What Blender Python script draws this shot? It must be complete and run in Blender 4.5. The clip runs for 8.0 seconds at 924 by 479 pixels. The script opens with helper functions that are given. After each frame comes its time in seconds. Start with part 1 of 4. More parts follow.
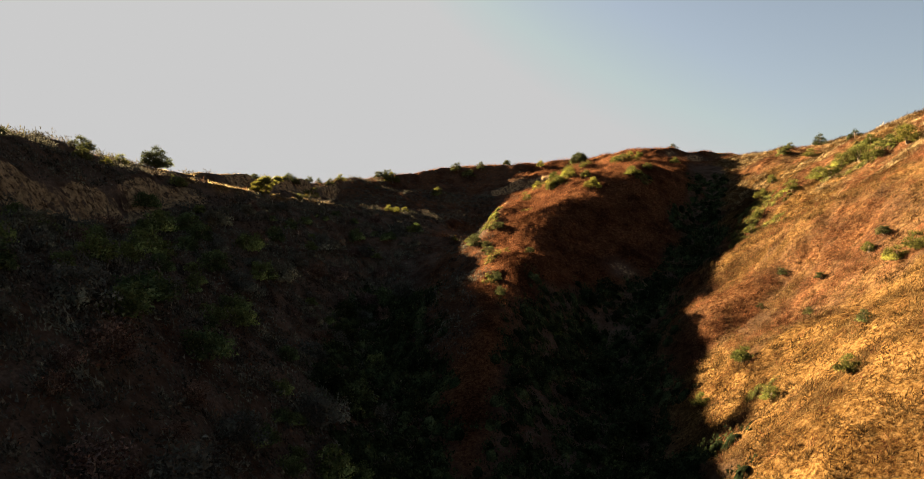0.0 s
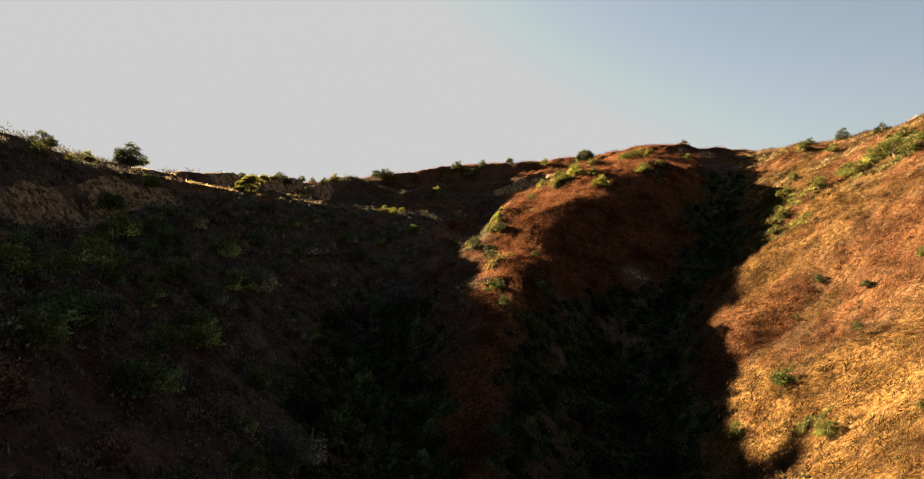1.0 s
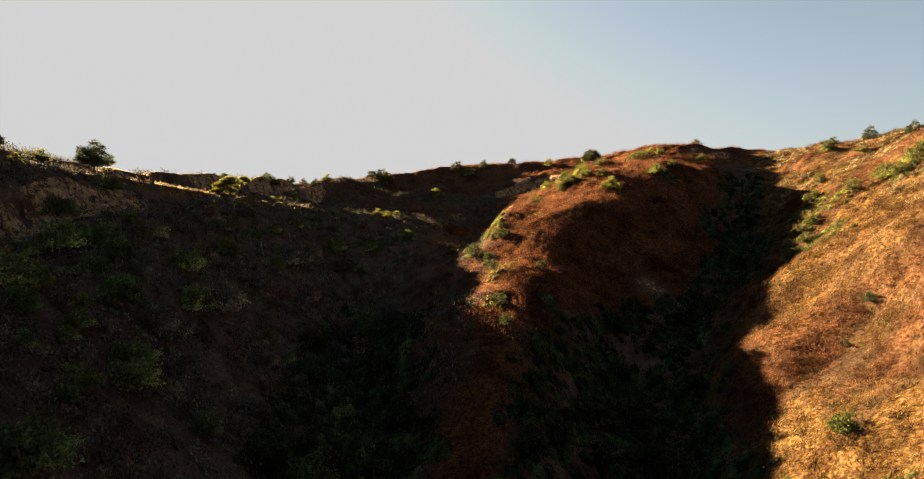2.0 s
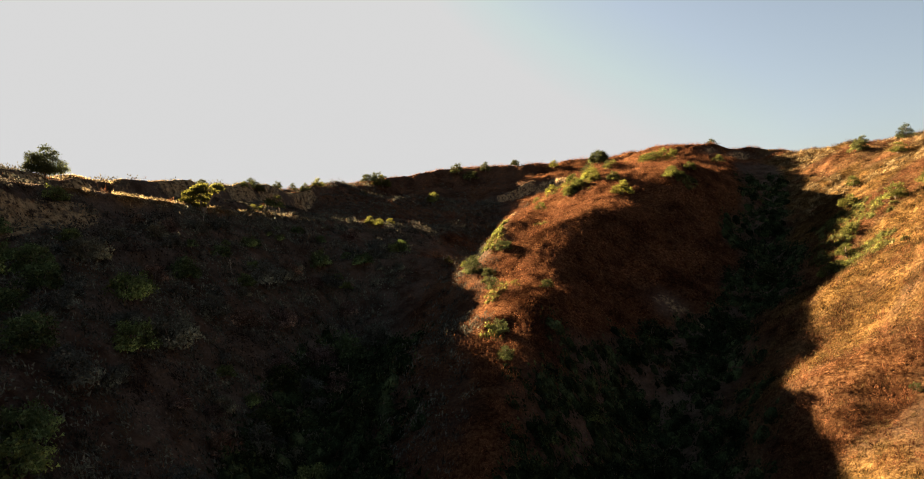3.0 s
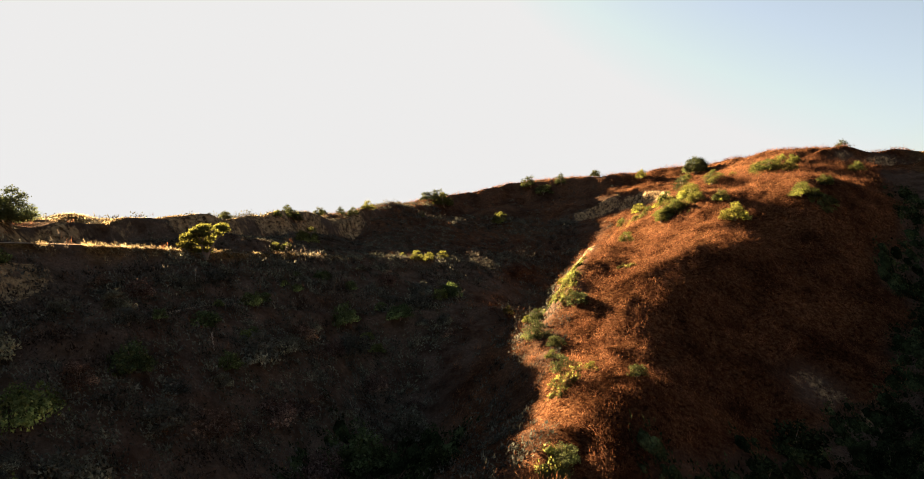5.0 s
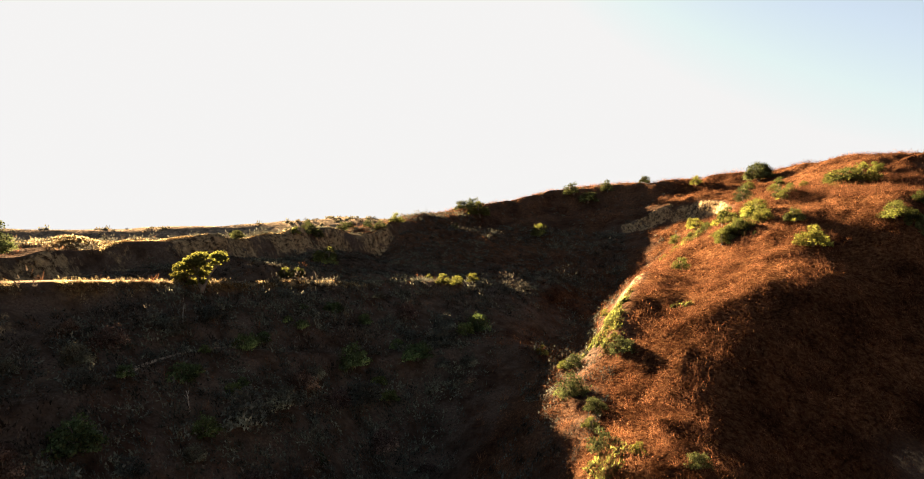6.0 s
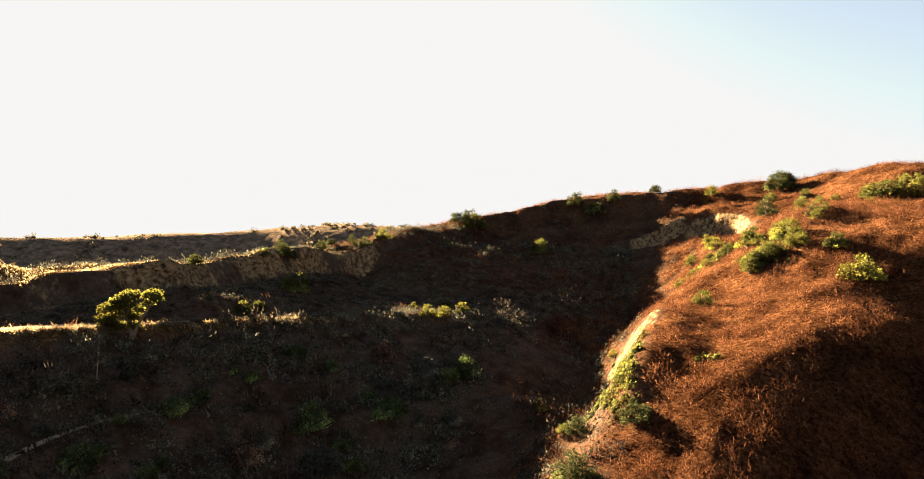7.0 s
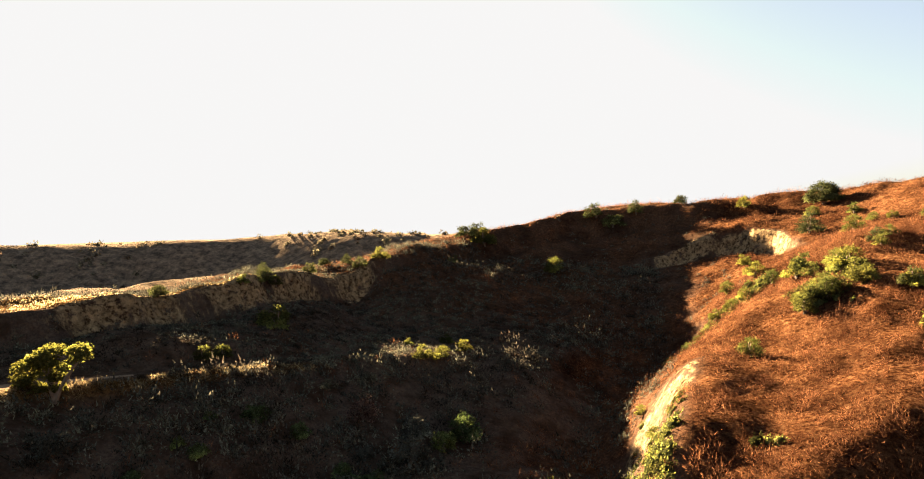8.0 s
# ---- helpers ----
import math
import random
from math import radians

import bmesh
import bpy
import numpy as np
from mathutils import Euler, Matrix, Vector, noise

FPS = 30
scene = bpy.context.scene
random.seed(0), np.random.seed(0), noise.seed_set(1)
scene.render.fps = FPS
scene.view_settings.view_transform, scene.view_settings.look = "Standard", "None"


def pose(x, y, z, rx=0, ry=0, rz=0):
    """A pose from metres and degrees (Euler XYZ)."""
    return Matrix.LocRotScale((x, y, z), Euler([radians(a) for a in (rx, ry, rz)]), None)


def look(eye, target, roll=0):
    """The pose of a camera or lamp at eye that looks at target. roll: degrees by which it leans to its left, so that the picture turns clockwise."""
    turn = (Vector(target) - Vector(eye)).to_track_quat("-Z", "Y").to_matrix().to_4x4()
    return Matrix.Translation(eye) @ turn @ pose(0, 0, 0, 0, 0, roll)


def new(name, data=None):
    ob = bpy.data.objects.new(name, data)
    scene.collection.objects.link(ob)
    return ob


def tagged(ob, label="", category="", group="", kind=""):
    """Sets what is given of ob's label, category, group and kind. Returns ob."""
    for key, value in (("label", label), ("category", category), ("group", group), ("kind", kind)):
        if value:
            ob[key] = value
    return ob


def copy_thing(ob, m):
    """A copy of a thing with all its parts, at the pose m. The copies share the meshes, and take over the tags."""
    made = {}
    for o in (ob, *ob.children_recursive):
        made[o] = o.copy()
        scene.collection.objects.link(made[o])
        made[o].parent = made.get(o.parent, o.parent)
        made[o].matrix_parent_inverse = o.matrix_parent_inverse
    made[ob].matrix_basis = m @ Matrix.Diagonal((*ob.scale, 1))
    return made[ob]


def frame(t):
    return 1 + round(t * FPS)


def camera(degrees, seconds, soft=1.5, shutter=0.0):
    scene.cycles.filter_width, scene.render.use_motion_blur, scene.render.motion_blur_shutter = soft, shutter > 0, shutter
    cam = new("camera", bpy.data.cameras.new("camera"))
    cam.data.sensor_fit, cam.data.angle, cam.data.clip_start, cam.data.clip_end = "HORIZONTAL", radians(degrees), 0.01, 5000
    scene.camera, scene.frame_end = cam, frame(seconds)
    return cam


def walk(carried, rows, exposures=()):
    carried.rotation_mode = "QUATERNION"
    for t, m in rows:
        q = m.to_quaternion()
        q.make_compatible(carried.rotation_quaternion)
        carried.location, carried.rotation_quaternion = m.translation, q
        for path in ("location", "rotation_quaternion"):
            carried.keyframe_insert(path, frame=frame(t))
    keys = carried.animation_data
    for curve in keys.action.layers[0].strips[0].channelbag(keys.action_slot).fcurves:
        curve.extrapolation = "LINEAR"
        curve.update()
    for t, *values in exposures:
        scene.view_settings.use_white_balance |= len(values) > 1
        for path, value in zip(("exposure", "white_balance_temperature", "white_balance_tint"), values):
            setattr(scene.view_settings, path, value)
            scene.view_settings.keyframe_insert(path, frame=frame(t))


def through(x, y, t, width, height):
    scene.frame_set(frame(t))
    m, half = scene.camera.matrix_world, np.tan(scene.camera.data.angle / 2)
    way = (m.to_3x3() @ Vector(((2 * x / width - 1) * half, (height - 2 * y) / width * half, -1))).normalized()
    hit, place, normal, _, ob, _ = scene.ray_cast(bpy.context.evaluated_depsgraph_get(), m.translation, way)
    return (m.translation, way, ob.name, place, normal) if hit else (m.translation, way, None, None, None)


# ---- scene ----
cam = camera(73.6, 8.0, soft=0.95)
PATH = [
    (0, (0.147, -0.964, 1.002), (0.143, 1.036, 0.969), -0.2),
    (0.5, (0.413, 2.91, 1.037), (0.403, 4.91, 1.004), -0.3),
    (1, (0.6, 7.09, 1.341), (0.587, 9.089, 1.308), -0.4),
    (1.5, (0.803, 11.47, 1.72), (0.787, 13.469, 1.688), -0.3),
    (3, (2.097, 25.721, 3.973), (2.065, 27.721, 3.941), -0.6),
    (3.5, (2.685, 30.672, 4.984), (2.633, 32.671, 4.954), -0.7),
    (4, (3.277, 35.666, 6.262), (3.2, 37.664, 6.236), -0.9),
    (4.5, (3.835, 40.84, 7.6), (3.696, 42.835, 7.577), -1.1),
    (5, (4.402, 45.909, 9.003), (4.104, 47.887, 8.983), -1.5),
    (5.2, (4.817, 48.144, 9.452), (4.453, 50.11, 9.438), -1.6),
    (6.3, (5.15, 58.921, 13.377), (4.694, 60.869, 13.346), -1.4),
    (6.5, (5.149, 61.249, 13.785), (4.685, 63.194, 13.758), -1.4),
    (7, (4.976, 66.742, 15.252), (4.512, 68.687, 15.227), -1.5),
    (7.5, (4.673, 71.938, 16.688), (4.196, 73.88, 16.663), -1.5),
    (8, (4.171, 77.23, 18.189), (3.659, 79.163, 18.165), -1.6),
]
EXPOSURES = [(0.0, 4.39, 6500, 10), (3.5, 4.62, 6500, 10), (4.4, 4.68, 6500, 10), (5.1, 4.9, 6570, 10.3), (8.0, 5.02, 6570, 10.3)]
walk(cam, [(t, look(eye, target, roll)) for t, eye, target, roll in PATH], EXPOSURES)

# ---- light: a low sun ahead to the west, and the open sky ----
SUN_WEST, SUN_HIGH = 44.0, 16.0          # degrees west of +y, degrees above the horizon
world = bpy.data.worlds.new("sky")
scene.world = world
world.use_nodes = True
sky = world.node_tree.nodes.new("ShaderNodeTexSky")
sky.sky_type, sky.sun_disc = "NISHITA", False
sky.sun_elevation, sky.sun_rotation = radians(SUN_HIGH), radians(-SUN_WEST)
sky.air_density, sky.dust_density, sky.ozone_density = 1.0, 1.5, 1.0
background = world.node_tree.nodes["Background"]
background.inputs["Strength"].default_value = 0.05
haze = world.node_tree.nodes.new("ShaderNodeHueSaturation")
haze.inputs["Saturation"].default_value, haze.inputs["Value"].default_value = 0.70, 0.165
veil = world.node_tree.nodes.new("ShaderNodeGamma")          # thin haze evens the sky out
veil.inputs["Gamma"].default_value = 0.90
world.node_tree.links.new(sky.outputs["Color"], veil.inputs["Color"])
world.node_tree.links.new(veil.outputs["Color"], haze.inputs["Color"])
glare = world.node_tree.nodes.new("ShaderNodeMix")           # the haze is no brighter than this, even towards the sun
glare.data_type, glare.blend_type = "RGBA", "DARKEN"
glare.inputs[0].default_value, glare.inputs[7].default_value = 1.0, (0.57, 0.57, 0.57, 1)
world.node_tree.links.new(haze.outputs["Color"], glare.inputs[6])
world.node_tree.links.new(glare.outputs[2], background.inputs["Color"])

sun_data = bpy.data.lights.new("sun", "SUN")
sun_data.energy, sun_data.angle, sun_data.color = 5.0, radians(0.6), (1.0, 0.73, 0.43)
sun = new("sun", sun_data)
to_sun = Vector((-math.sin(radians(SUN_WEST)) * math.cos(radians(SUN_HIGH)), math.cos(radians(SUN_WEST)) * math.cos(radians(SUN_HIGH)), math.sin(radians(SUN_HIGH))))
sun.matrix_world = look(to_sun * 300, (0, 0, 0))

# ---- lie of the land ----
def lattice(ix, iy, seed):
    """A repeatable random number from 0 to 1 for each whole-numbered place."""
    h = (ix.astype(np.int64) * 374761393 + iy.astype(np.int64) * 668265263 + seed * 1442695041) & 0x7FFFFFFF
    h = ((h ^ (h >> 13)) * 1274126177) & 0x7FFFFFFF
    h = ((h ^ (h >> 16)) * 974634521) & 0x7FFFFFFF
    return ((h ^ (h >> 11)) & 0xFFFFFF) / 0xFFFFFF


def wave(x, y, size, seed=0):
    """Smooth noise from -1 to 1 with features of that size."""
    u, v = np.asarray(x, float) / size, np.asarray(y, float) / size
    i, j = np.floor(u), np.floor(v)
    f, g = u - i, v - j
    f, g = f * f * f * (f * (6 * f - 15) + 10), g * g * g * (g * (6 * g - 15) + 10)
    a, b, c, d = lattice(i, j, seed), lattice(i + 1, j, seed), lattice(i, j + 1, seed), lattice(i + 1, j + 1, seed)
    return ((a * (1 - f) + b * f) * (1 - g) + (c * (1 - f) + d * f) * g) * 2 - 1


def rough(x, y, size, octaves, seed=0):
    """Noise summed over octaves."""
    total = 0
    for n in range(octaves):
        total = total + wave(x + 31.7 * n, y - 17.3 * n, size / 2 ** n, seed + n) / 2 ** n
    return total


def ramp(v, low, high):
    v = np.clip((v - low) / (high - low), 0, 1)
    return v * v * (3 - 2 * v)


def along(line, x, y):
    """Distance to a line on the plan, the side (+1 to its left) and the line's third value at the nearest place."""
    best, side, value = np.full(np.shape(x), 1e9), np.ones(np.shape(x)), np.zeros(np.shape(x))
    for (ax, ay, av), (bx, by, bv) in zip(line[:-1], line[1:]):
        dx, dy = bx - ax, by - ay
        s = np.clip(((x - ax) * dx + (y - ay) * dy) / (dx * dx + dy * dy), 0, 1)
        d = np.hypot(x - ax - s * dx, y - ay - s * dy)
        near = d < best
        best = np.where(near, d, best)
        side = np.where(near, np.where(dx * (y - ay) - dy * (x - ax) > 0, 1.0, -1.0), side)
        value = np.where(near, av + s * (bv - av), value)
    return best, side, value


# rock ledges: place on the plan and height of the drop; the high ground lies to the left of the line
LOW_CLIFF = [(-44.5, 30, 0.0), (-45, 48, 2.6), (-45.4, 60, 3.6), (-44.6, 76, 3.4), (-43, 86, 2.8), (-41, 94, 1.6), (-39, 100, 0.0)]
MESA_CLIFF = [(-53, 91, 0.0), (-50.5, 99, 1.8), (-50, 108, 2.8), (-48.5, 120, 3.0),
              (-45, 131, 3.2), (-42, 142, 3.2), (-38.5, 153, 3.4), (-35, 164, 3.0), (-30, 176, 0.0)]
RIDGE_STEP = [(-36, 172, 0.0), (-29, 182, 3.0), (-22, 192, 4.2), (-14, 200, 4.6), (-3, 206, 4.6), (8, 206, 4.0), (16, 203, 2.0), (21, 199, 0.0)]
NOSE_CUT = [(8.4, 135, 0.0), (6.4, 129, 2.8), (5.0, 122, 4.0), (4.8, 117, 2.0), (4.6, 112, 0.0)]
UPPER_SCARP = [(4, 188, 0.0), (10, 189, 1.6), (17, 190.5, 2.8), (23, 189, 3.2), (27, 184.5, 2.8), (27.8, 179, 1.8), (27.8, 173, 0.0)]
TOP_SCARP = [(51, 166, 0.0), (58, 168.5, 2.2), (65, 168, 2.2), (72, 164, 0.0)]
BITES = [(NOSE_CUT, 4.6, 9.0), (UPPER_SCARP, 1.6, 10.0), (TOP_SCARP, 1.6, 8.0)]


def ledges(x, y):
    """Height that the cliffs add: the mesa's step, and the bites whose rims die out uphill."""
    total = np.zeros(np.shape(x))
    for line, lower in ((LOW_CLIFF, -2.4), (MESA_CLIFF, -1.0)):
        d, side, drop = along(line, x, y)
        total = total + drop * (1 + 0.18 * wave(x, y, 5.0, 42)) * ramp(d * side + 0.75 * rough(x, y, 4.5, 3, 40), lower, 1.0)
    d, side, drop = along(RIDGE_STEP, x, y)
    total = total + drop * ramp(d * side + 1.4 * rough(x, y, 6.0, 3, 48), -3.5, 3.0)
    for line, width, fade in BITES:
        d, side, drop = along(line, x, y)
        signed = d * side + 0.7 * rough(x, y, 3.4, 3, 44)
        total = total + drop * (ramp(signed, -width / 2, width / 2) * (1 - 0.6 * ramp(signed, 1.0, fade)) - 0.4 * (1 - ramp(-signed, 0.5, 6.0)))
    return total


# crests, flanks, floors of gullies and benches: east, north, height
SPUR = [(3.5, 60, -16.5), (3.8, 70, -12.3), (4.2, 77, -9.2), (4.5, 86, -6.1), (5, 99, -3.5), (7.5, 107, -0.6), (9, 111, 1.2), (11, 118, 3.9),
        (14, 126, 5.6), (14.5, 134, 7.4), (18, 130, 7.8), (22, 148, 12.3), (27, 137, 12.2), (32, 152, 16.7), (31.5, 182, 17.4), (36.5, 194, 21.2), (44, 197, 24.6), (33, 207, 23.6), (38, 183, 20.0)]
SPUR_WEST = [(2.2, 111.5, -2.2), (-1.9, 75.6, -12), (-5.2, 84, -9.0), (0.5, 98, -6.0), (-2, 108, -5.0), (-3, 124.5, -0.3), (0.5, 120, -2.2), (3, 135, -2.2), (2, 127, -2.8),
             (-4, 152.5, 3.3), (-1, 160, 3.5), (-5, 164, 4.6), (6.5, 147, -0.4), (11.5, 158, 2.8), (20.5, 175, 12.0), (14, 188, 11.8), (7, 166, 4.4), (15, 168, 7.6), (19, 155, 10.4)]
WEST_RIM = [(5.2, 120, 2.7), (7.6, 133, 5.0), (10, 140, 6.1), (12.6, 147, 7.3), (17, 160, 9.9), (15, 140, 7.4)]
SPUR_EAST = [(7.5, 67, -16.2), (11.5, 82, -11.4), (11, 96, -2.9), (14.7, 110.8, 2.9), (19, 119.5, 6.2), (25.5, 122, 7.3), (30, 130, 8.6), (33, 125.5, 5.8), (27, 116, 1.6), (19, 107.5, -2.4), (16, 100.5, -5.0), (38.5, 133.5, 12.7), (36, 131, 11.1), (42, 138, 14.5), (47, 146, 15.6), (34.5, 138, 13.9),
             (28, 106.5, -6.7), (23, 112.5, 0.0), (35, 120, 2.2), (17, 98, -6.0), (22, 92, -11.5), (12, 74, -16.5), (43, 150, 15.6), (37, 146, 15.8)]
EAST_GULLY = [(6, 30, -26), (9, 45, -22.5), (12, 60, -20.5), (15, 75, -19), (19, 87, -16.6), (27, 96, -12.2), (33, 103, -9.4), (40.5, 109, -5.5), (46, 118, -2.0),
              (47.5, 127, 1.2), (53, 134, 6.2), (58, 143, 10.5), (62, 155, 15.5)]
EAST_HILL = [(22.5, 37, -10.9), (26.4, 41, -8.8), (23.5, 51, -14.9), (28, 60.5, -12.0), (32.5, 65, -10.4), (31, 46, -6.7), (40, 76, -5.2), (30.5, 78.5, -9.2),
             (31.5, 89.5, -11.0), (36, 87.7, -8.2), (45.5, 80.5, 1.4), (49, 72, 4.0), (47.5, 103.7, -1.8), (51, 105.7, 1.7), (61.6, 107, 9.7), (57, 118, 6.2),
             (64, 132.5, 10.3), (78, 120, 19.2), (77, 127, 17.0), (75, 145, 18.1), (70, 160, 18.4), (34, 93, -8.0), (40, 98, -4.2), (40, 56, -3.0), (60, 90, 9.0)]
SUMMIT = [(43.5, 171, 20.2), (54.7, 170, 22.4), (58, 176, 23.2), (63, 171, 21.2), (50, 160, 18.2), (70, 182, 20.4), (70, 168, 21.4), (51, 177, 23.6), (50, 190, 24.6), (55, 215, 14), (40, 225, 14)]
WEST_SLOPE = [(-25.3, 52, -3.4), (-21.8, 39.6, -4.3), (-28.6, 43.6, -0.2), (-20, 32.5, -5.3), (-16, 27.5, -8.2), (-18, 41, -8.3), (-26.5, 71.5, -2.6), (-22, 68, -7.0),
              (-15.7, 61, -12.3), (-32, 81, 1.1), (-32, 90, 2.4), (-28, 93, 0.2), (-26, 92, -1.0), (-29.5, 103, 2.2), (-27.4, 110.6, 2.4), (-19.3, 104, -4.7), (-21.6, 104.4, -3.3),
              (-15.5, 97.5, -10.2), (-14, 108.7, -9.0), (-19.3, 118, -0.4), (-16, 129.3, 1.8), (-24, 135, 6.0), (-13.3, 148.5, 4.2), (-37.5, 91, 3.9), (-11, 154, 4.4), (-16, 158, 4.9), (-22, 151, 4.9)]
WEST_GULLY = [(-2, 30, -27), (-4, 48, -21.5), (-8, 62, -18.5), (-10.5, 78, -15.5), (-11, 92, -12.8), (-11, 104, -10.8), (-9.5, 114, -6.0), (-8, 121, -1.6), (-8, 132, 0.8), (-6, 142, 3.0)]
CLIFF_FOOT = [(-44.3, 63.5, 4.0), (-44.3, 74, 4.5), (-42, 54, 3.4), (-40, 40, 2.8), (-36, 20, 2.6), (-44, 128.5, 9.2), (-40.5, 135.5, 9.0), (-38, 144, 9.0), (-35.3, 151.5, 9.0), (-32.2, 163, 8.6), (-38, 126, 8.6), (-34.5, 131, 8.0),
              (-33.5, 138.3, 7.9), (-27, 155, 6.6), (-20, 165, 8.1)]
MESA = [(-51, 84.7, 11.4), (-51, 101.8, 10.9), (-53.5, 95, 11.6), (-57, 85, 12.6), (-60, 66, 13.4), (-51, 62, 12.2), (-51.5, 72, 12.6), (-54, 45, 12.4), (-56, 20, 11.8), (-48, 137, 11.6), (-40, 149, 12.2), (-37, 167, 13.4), (-38, 175, 14.0), (-33.5, 166, 13.6), (-55, 150, 11.2),
        (-60, 125, 11.4), (-53.5, 113, 11.3), (-48, 175, 12.0), (-65, 105, 12.8), (-75, 140, 11.5), (-70, 180, 11.0), (-80, 90, 11.5)]
FAR_RIDGE = [(-28, 199, 17.3), (-25, 206, 17.6), (-33, 189, 16.0), (-32, 181, 15.6), (-2.5, 221, 22.3), (-7.4, 182.4, 11.4), (10, 215, 23.0), (4, 198, 15.4), (-15, 210, 19.8), (-17, 189, 12.4), (-30, 183, 15.4), (0, 188, 11.3), (25, 212, 23.4), (29, 206, 23.4), (-12, 193, 14.2),
             (-15, 172, 9.2), (0, 240, 19), (-40, 225, 12)]
ROUND_ABOUT = [(0, -10, -30), (0, -60, -36), (30, 15, -6), (45, 30, 2), (40, -30, -6), (60, 55, 10.5), (80, 85, 21), (95, 60, 25), (95, 110, 25), (100, 150, 22), (-30, 5, -3), (-50, -30, 8), (-85, 30, 9), (-95, 190, 7),
               (-60, 240, 4), (20, 262, 8), (70, 250, 5), (110, 200, 12), (100, 10, 22), (-100, 100, 8)]

NET = np.array(SPUR + SPUR_WEST + WEST_RIM + SPUR_EAST + EAST_GULLY + EAST_HILL + SUMMIT + WEST_SLOPE + WEST_GULLY + CLIFF_FOOT + MESA + FAR_RIDGE + ROUND_ABOUT, float)


def bend(r2):
    return r2 * np.log(r2 + 1e-9) * 0.5


def stiff_sheet(net, give):
    """The smooth sheet bent over the net of crests and gullies."""
    n = len(net)
    p = net[:, :2] / 100
    k = bend(((p[:, None] - p[None]) ** 2).sum(2)) + np.eye(n) * give
    q = np.c_[np.ones(n), p]
    m = np.block([[k, q], [q.T, np.zeros((3, 3))]])
    return p, np.linalg.solve(m, np.r_[net[:, 2] - ledges(net[:, 0], net[:, 1]), np.zeros(3)])


KNOTS, WEIGHTS = stiff_sheet(NET, 0.0006)

DIRT_ROAD = [(-56, 62, 11.2), (-52.5, 73, 10.4), (-49.5, 82, 9.8), (-47, 89, 9.4), (-45, 95, 9.2), (-43, 102, 8.8), (-40.5, 109, 8.2), (-38, 114, 7.7), (-35, 119, 7.2),
             (-30.5, 126, 6.6), (-25, 133, 5.9), (-19, 139, 5.5), (-13, 147, 4.7), (-9, 156, 4.9)]
FAR_CREST = [(-430, 150, 19.0), (-300, 235, 19.0), (-205, 315, 17.5), (-150, 345, 17.5), (-100, 318, 25.5), (-74, 332, 18.5), (-40, 420, 17.0), (60, 480, 17.0)]
TRAIL = [(-31.4, 86, 2.3), (-30.2, 95, 2.3), (-31.2, 99.5, 2.35), (-30.6, 103.5, 2.4), (-29.0, 107.5, 2.1), (-24.5, 112, 0.8), (-19.5, 118, -0.4), (-10, 123, -0.5), (-3, 124.5, -0.5)]


def height(x, y):
    """The ground's height at places on the plan."""
    x, y = np.asarray(x, float), np.asarray(y, float)
    shape = x.shape
    x, y = x.ravel(), y.ravel()
    z = np.empty(len(x))
    for i in range(0, len(x), 20000):
        a, b = x[i:i + 20000], y[i:i + 20000]
        u = np.clip(a, -130, 140) / 100
        v = np.clip(b, -90, 290) / 100
        sheet = bend((u[:, None] - KNOTS[None, :, 0]) ** 2 + (v[:, None] - KNOTS[None, :, 1]) ** 2) @ WEIGHTS[:-3] + WEIGHTS[-3] + WEIGHTS[-2] * u + WEIGHTS[-1] * v
        z[i:i + 20000] = sheet
    out = ramp(np.hypot(np.maximum(np.abs(x - 5) - 95, 0), np.maximum(np.abs(y - 110) - 130, 0)), 0, 120)
    far = np.hypot(x, y - 100)
    hills = -6 + 17 * rough(x + 90, y + 40, 210.0, 3, 70) + 14 * ramp(far, 180, 420) + 16 * ramp(far, 500, 2000) * (1 + wave(x, y, 600.0, 75))
    hills = np.minimum(hills, 12.0 + 0.003 * far + 2.5 * wave(x, y, 160.0, 77))
    d, side, crest = along(FAR_CREST, x, y)
    spurs = np.abs(wave(x + y, (x - y) * 0.3, 46.0, 79))
    hills = np.maximum(np.minimum(hills, -2 + 0.003 * far), crest - np.maximum(d - 9, 0) * (0.36 + 0.3 * spurs) + 2.0 * rough(x, y, 30.0, 3, 78))
    z = z * (1 - out) + hills * out
    near = 1 - ramp(far, 260, 400)
    z = z + ledges(x, y) * (1 - out)
    z = z + near * (0.55 * rough(x, y, 9.0, 3, 3) + 0.2 * wave(x, y, 1.9, 9)) + (1 - near) * 1.8 * rough(x, y, 60.0, 4, 23)
    rills = np.abs(wave(x * 0.28 + y * 0.12, y - x * 0.38, 7.0, 14)) + 0.5 * np.abs(wave(x * 0.3 + y * 0.1, y - x * 0.38, 3.1, 15))       # furrows down the sunny hillside
    z = z + near * ramp(x - 0.15 * (y - 60), 24, 34) * (0.75 * rills - 0.42)
    for line, half, bank in ((DIRT_ROAD, 1.6, 3.6), (TRAIL, 0.9, 2.4)):
        d, side, level = along(line, x, y)
        z = z + (level - z) * (1 - ramp(d, half, bank))
    return z.reshape(shape)

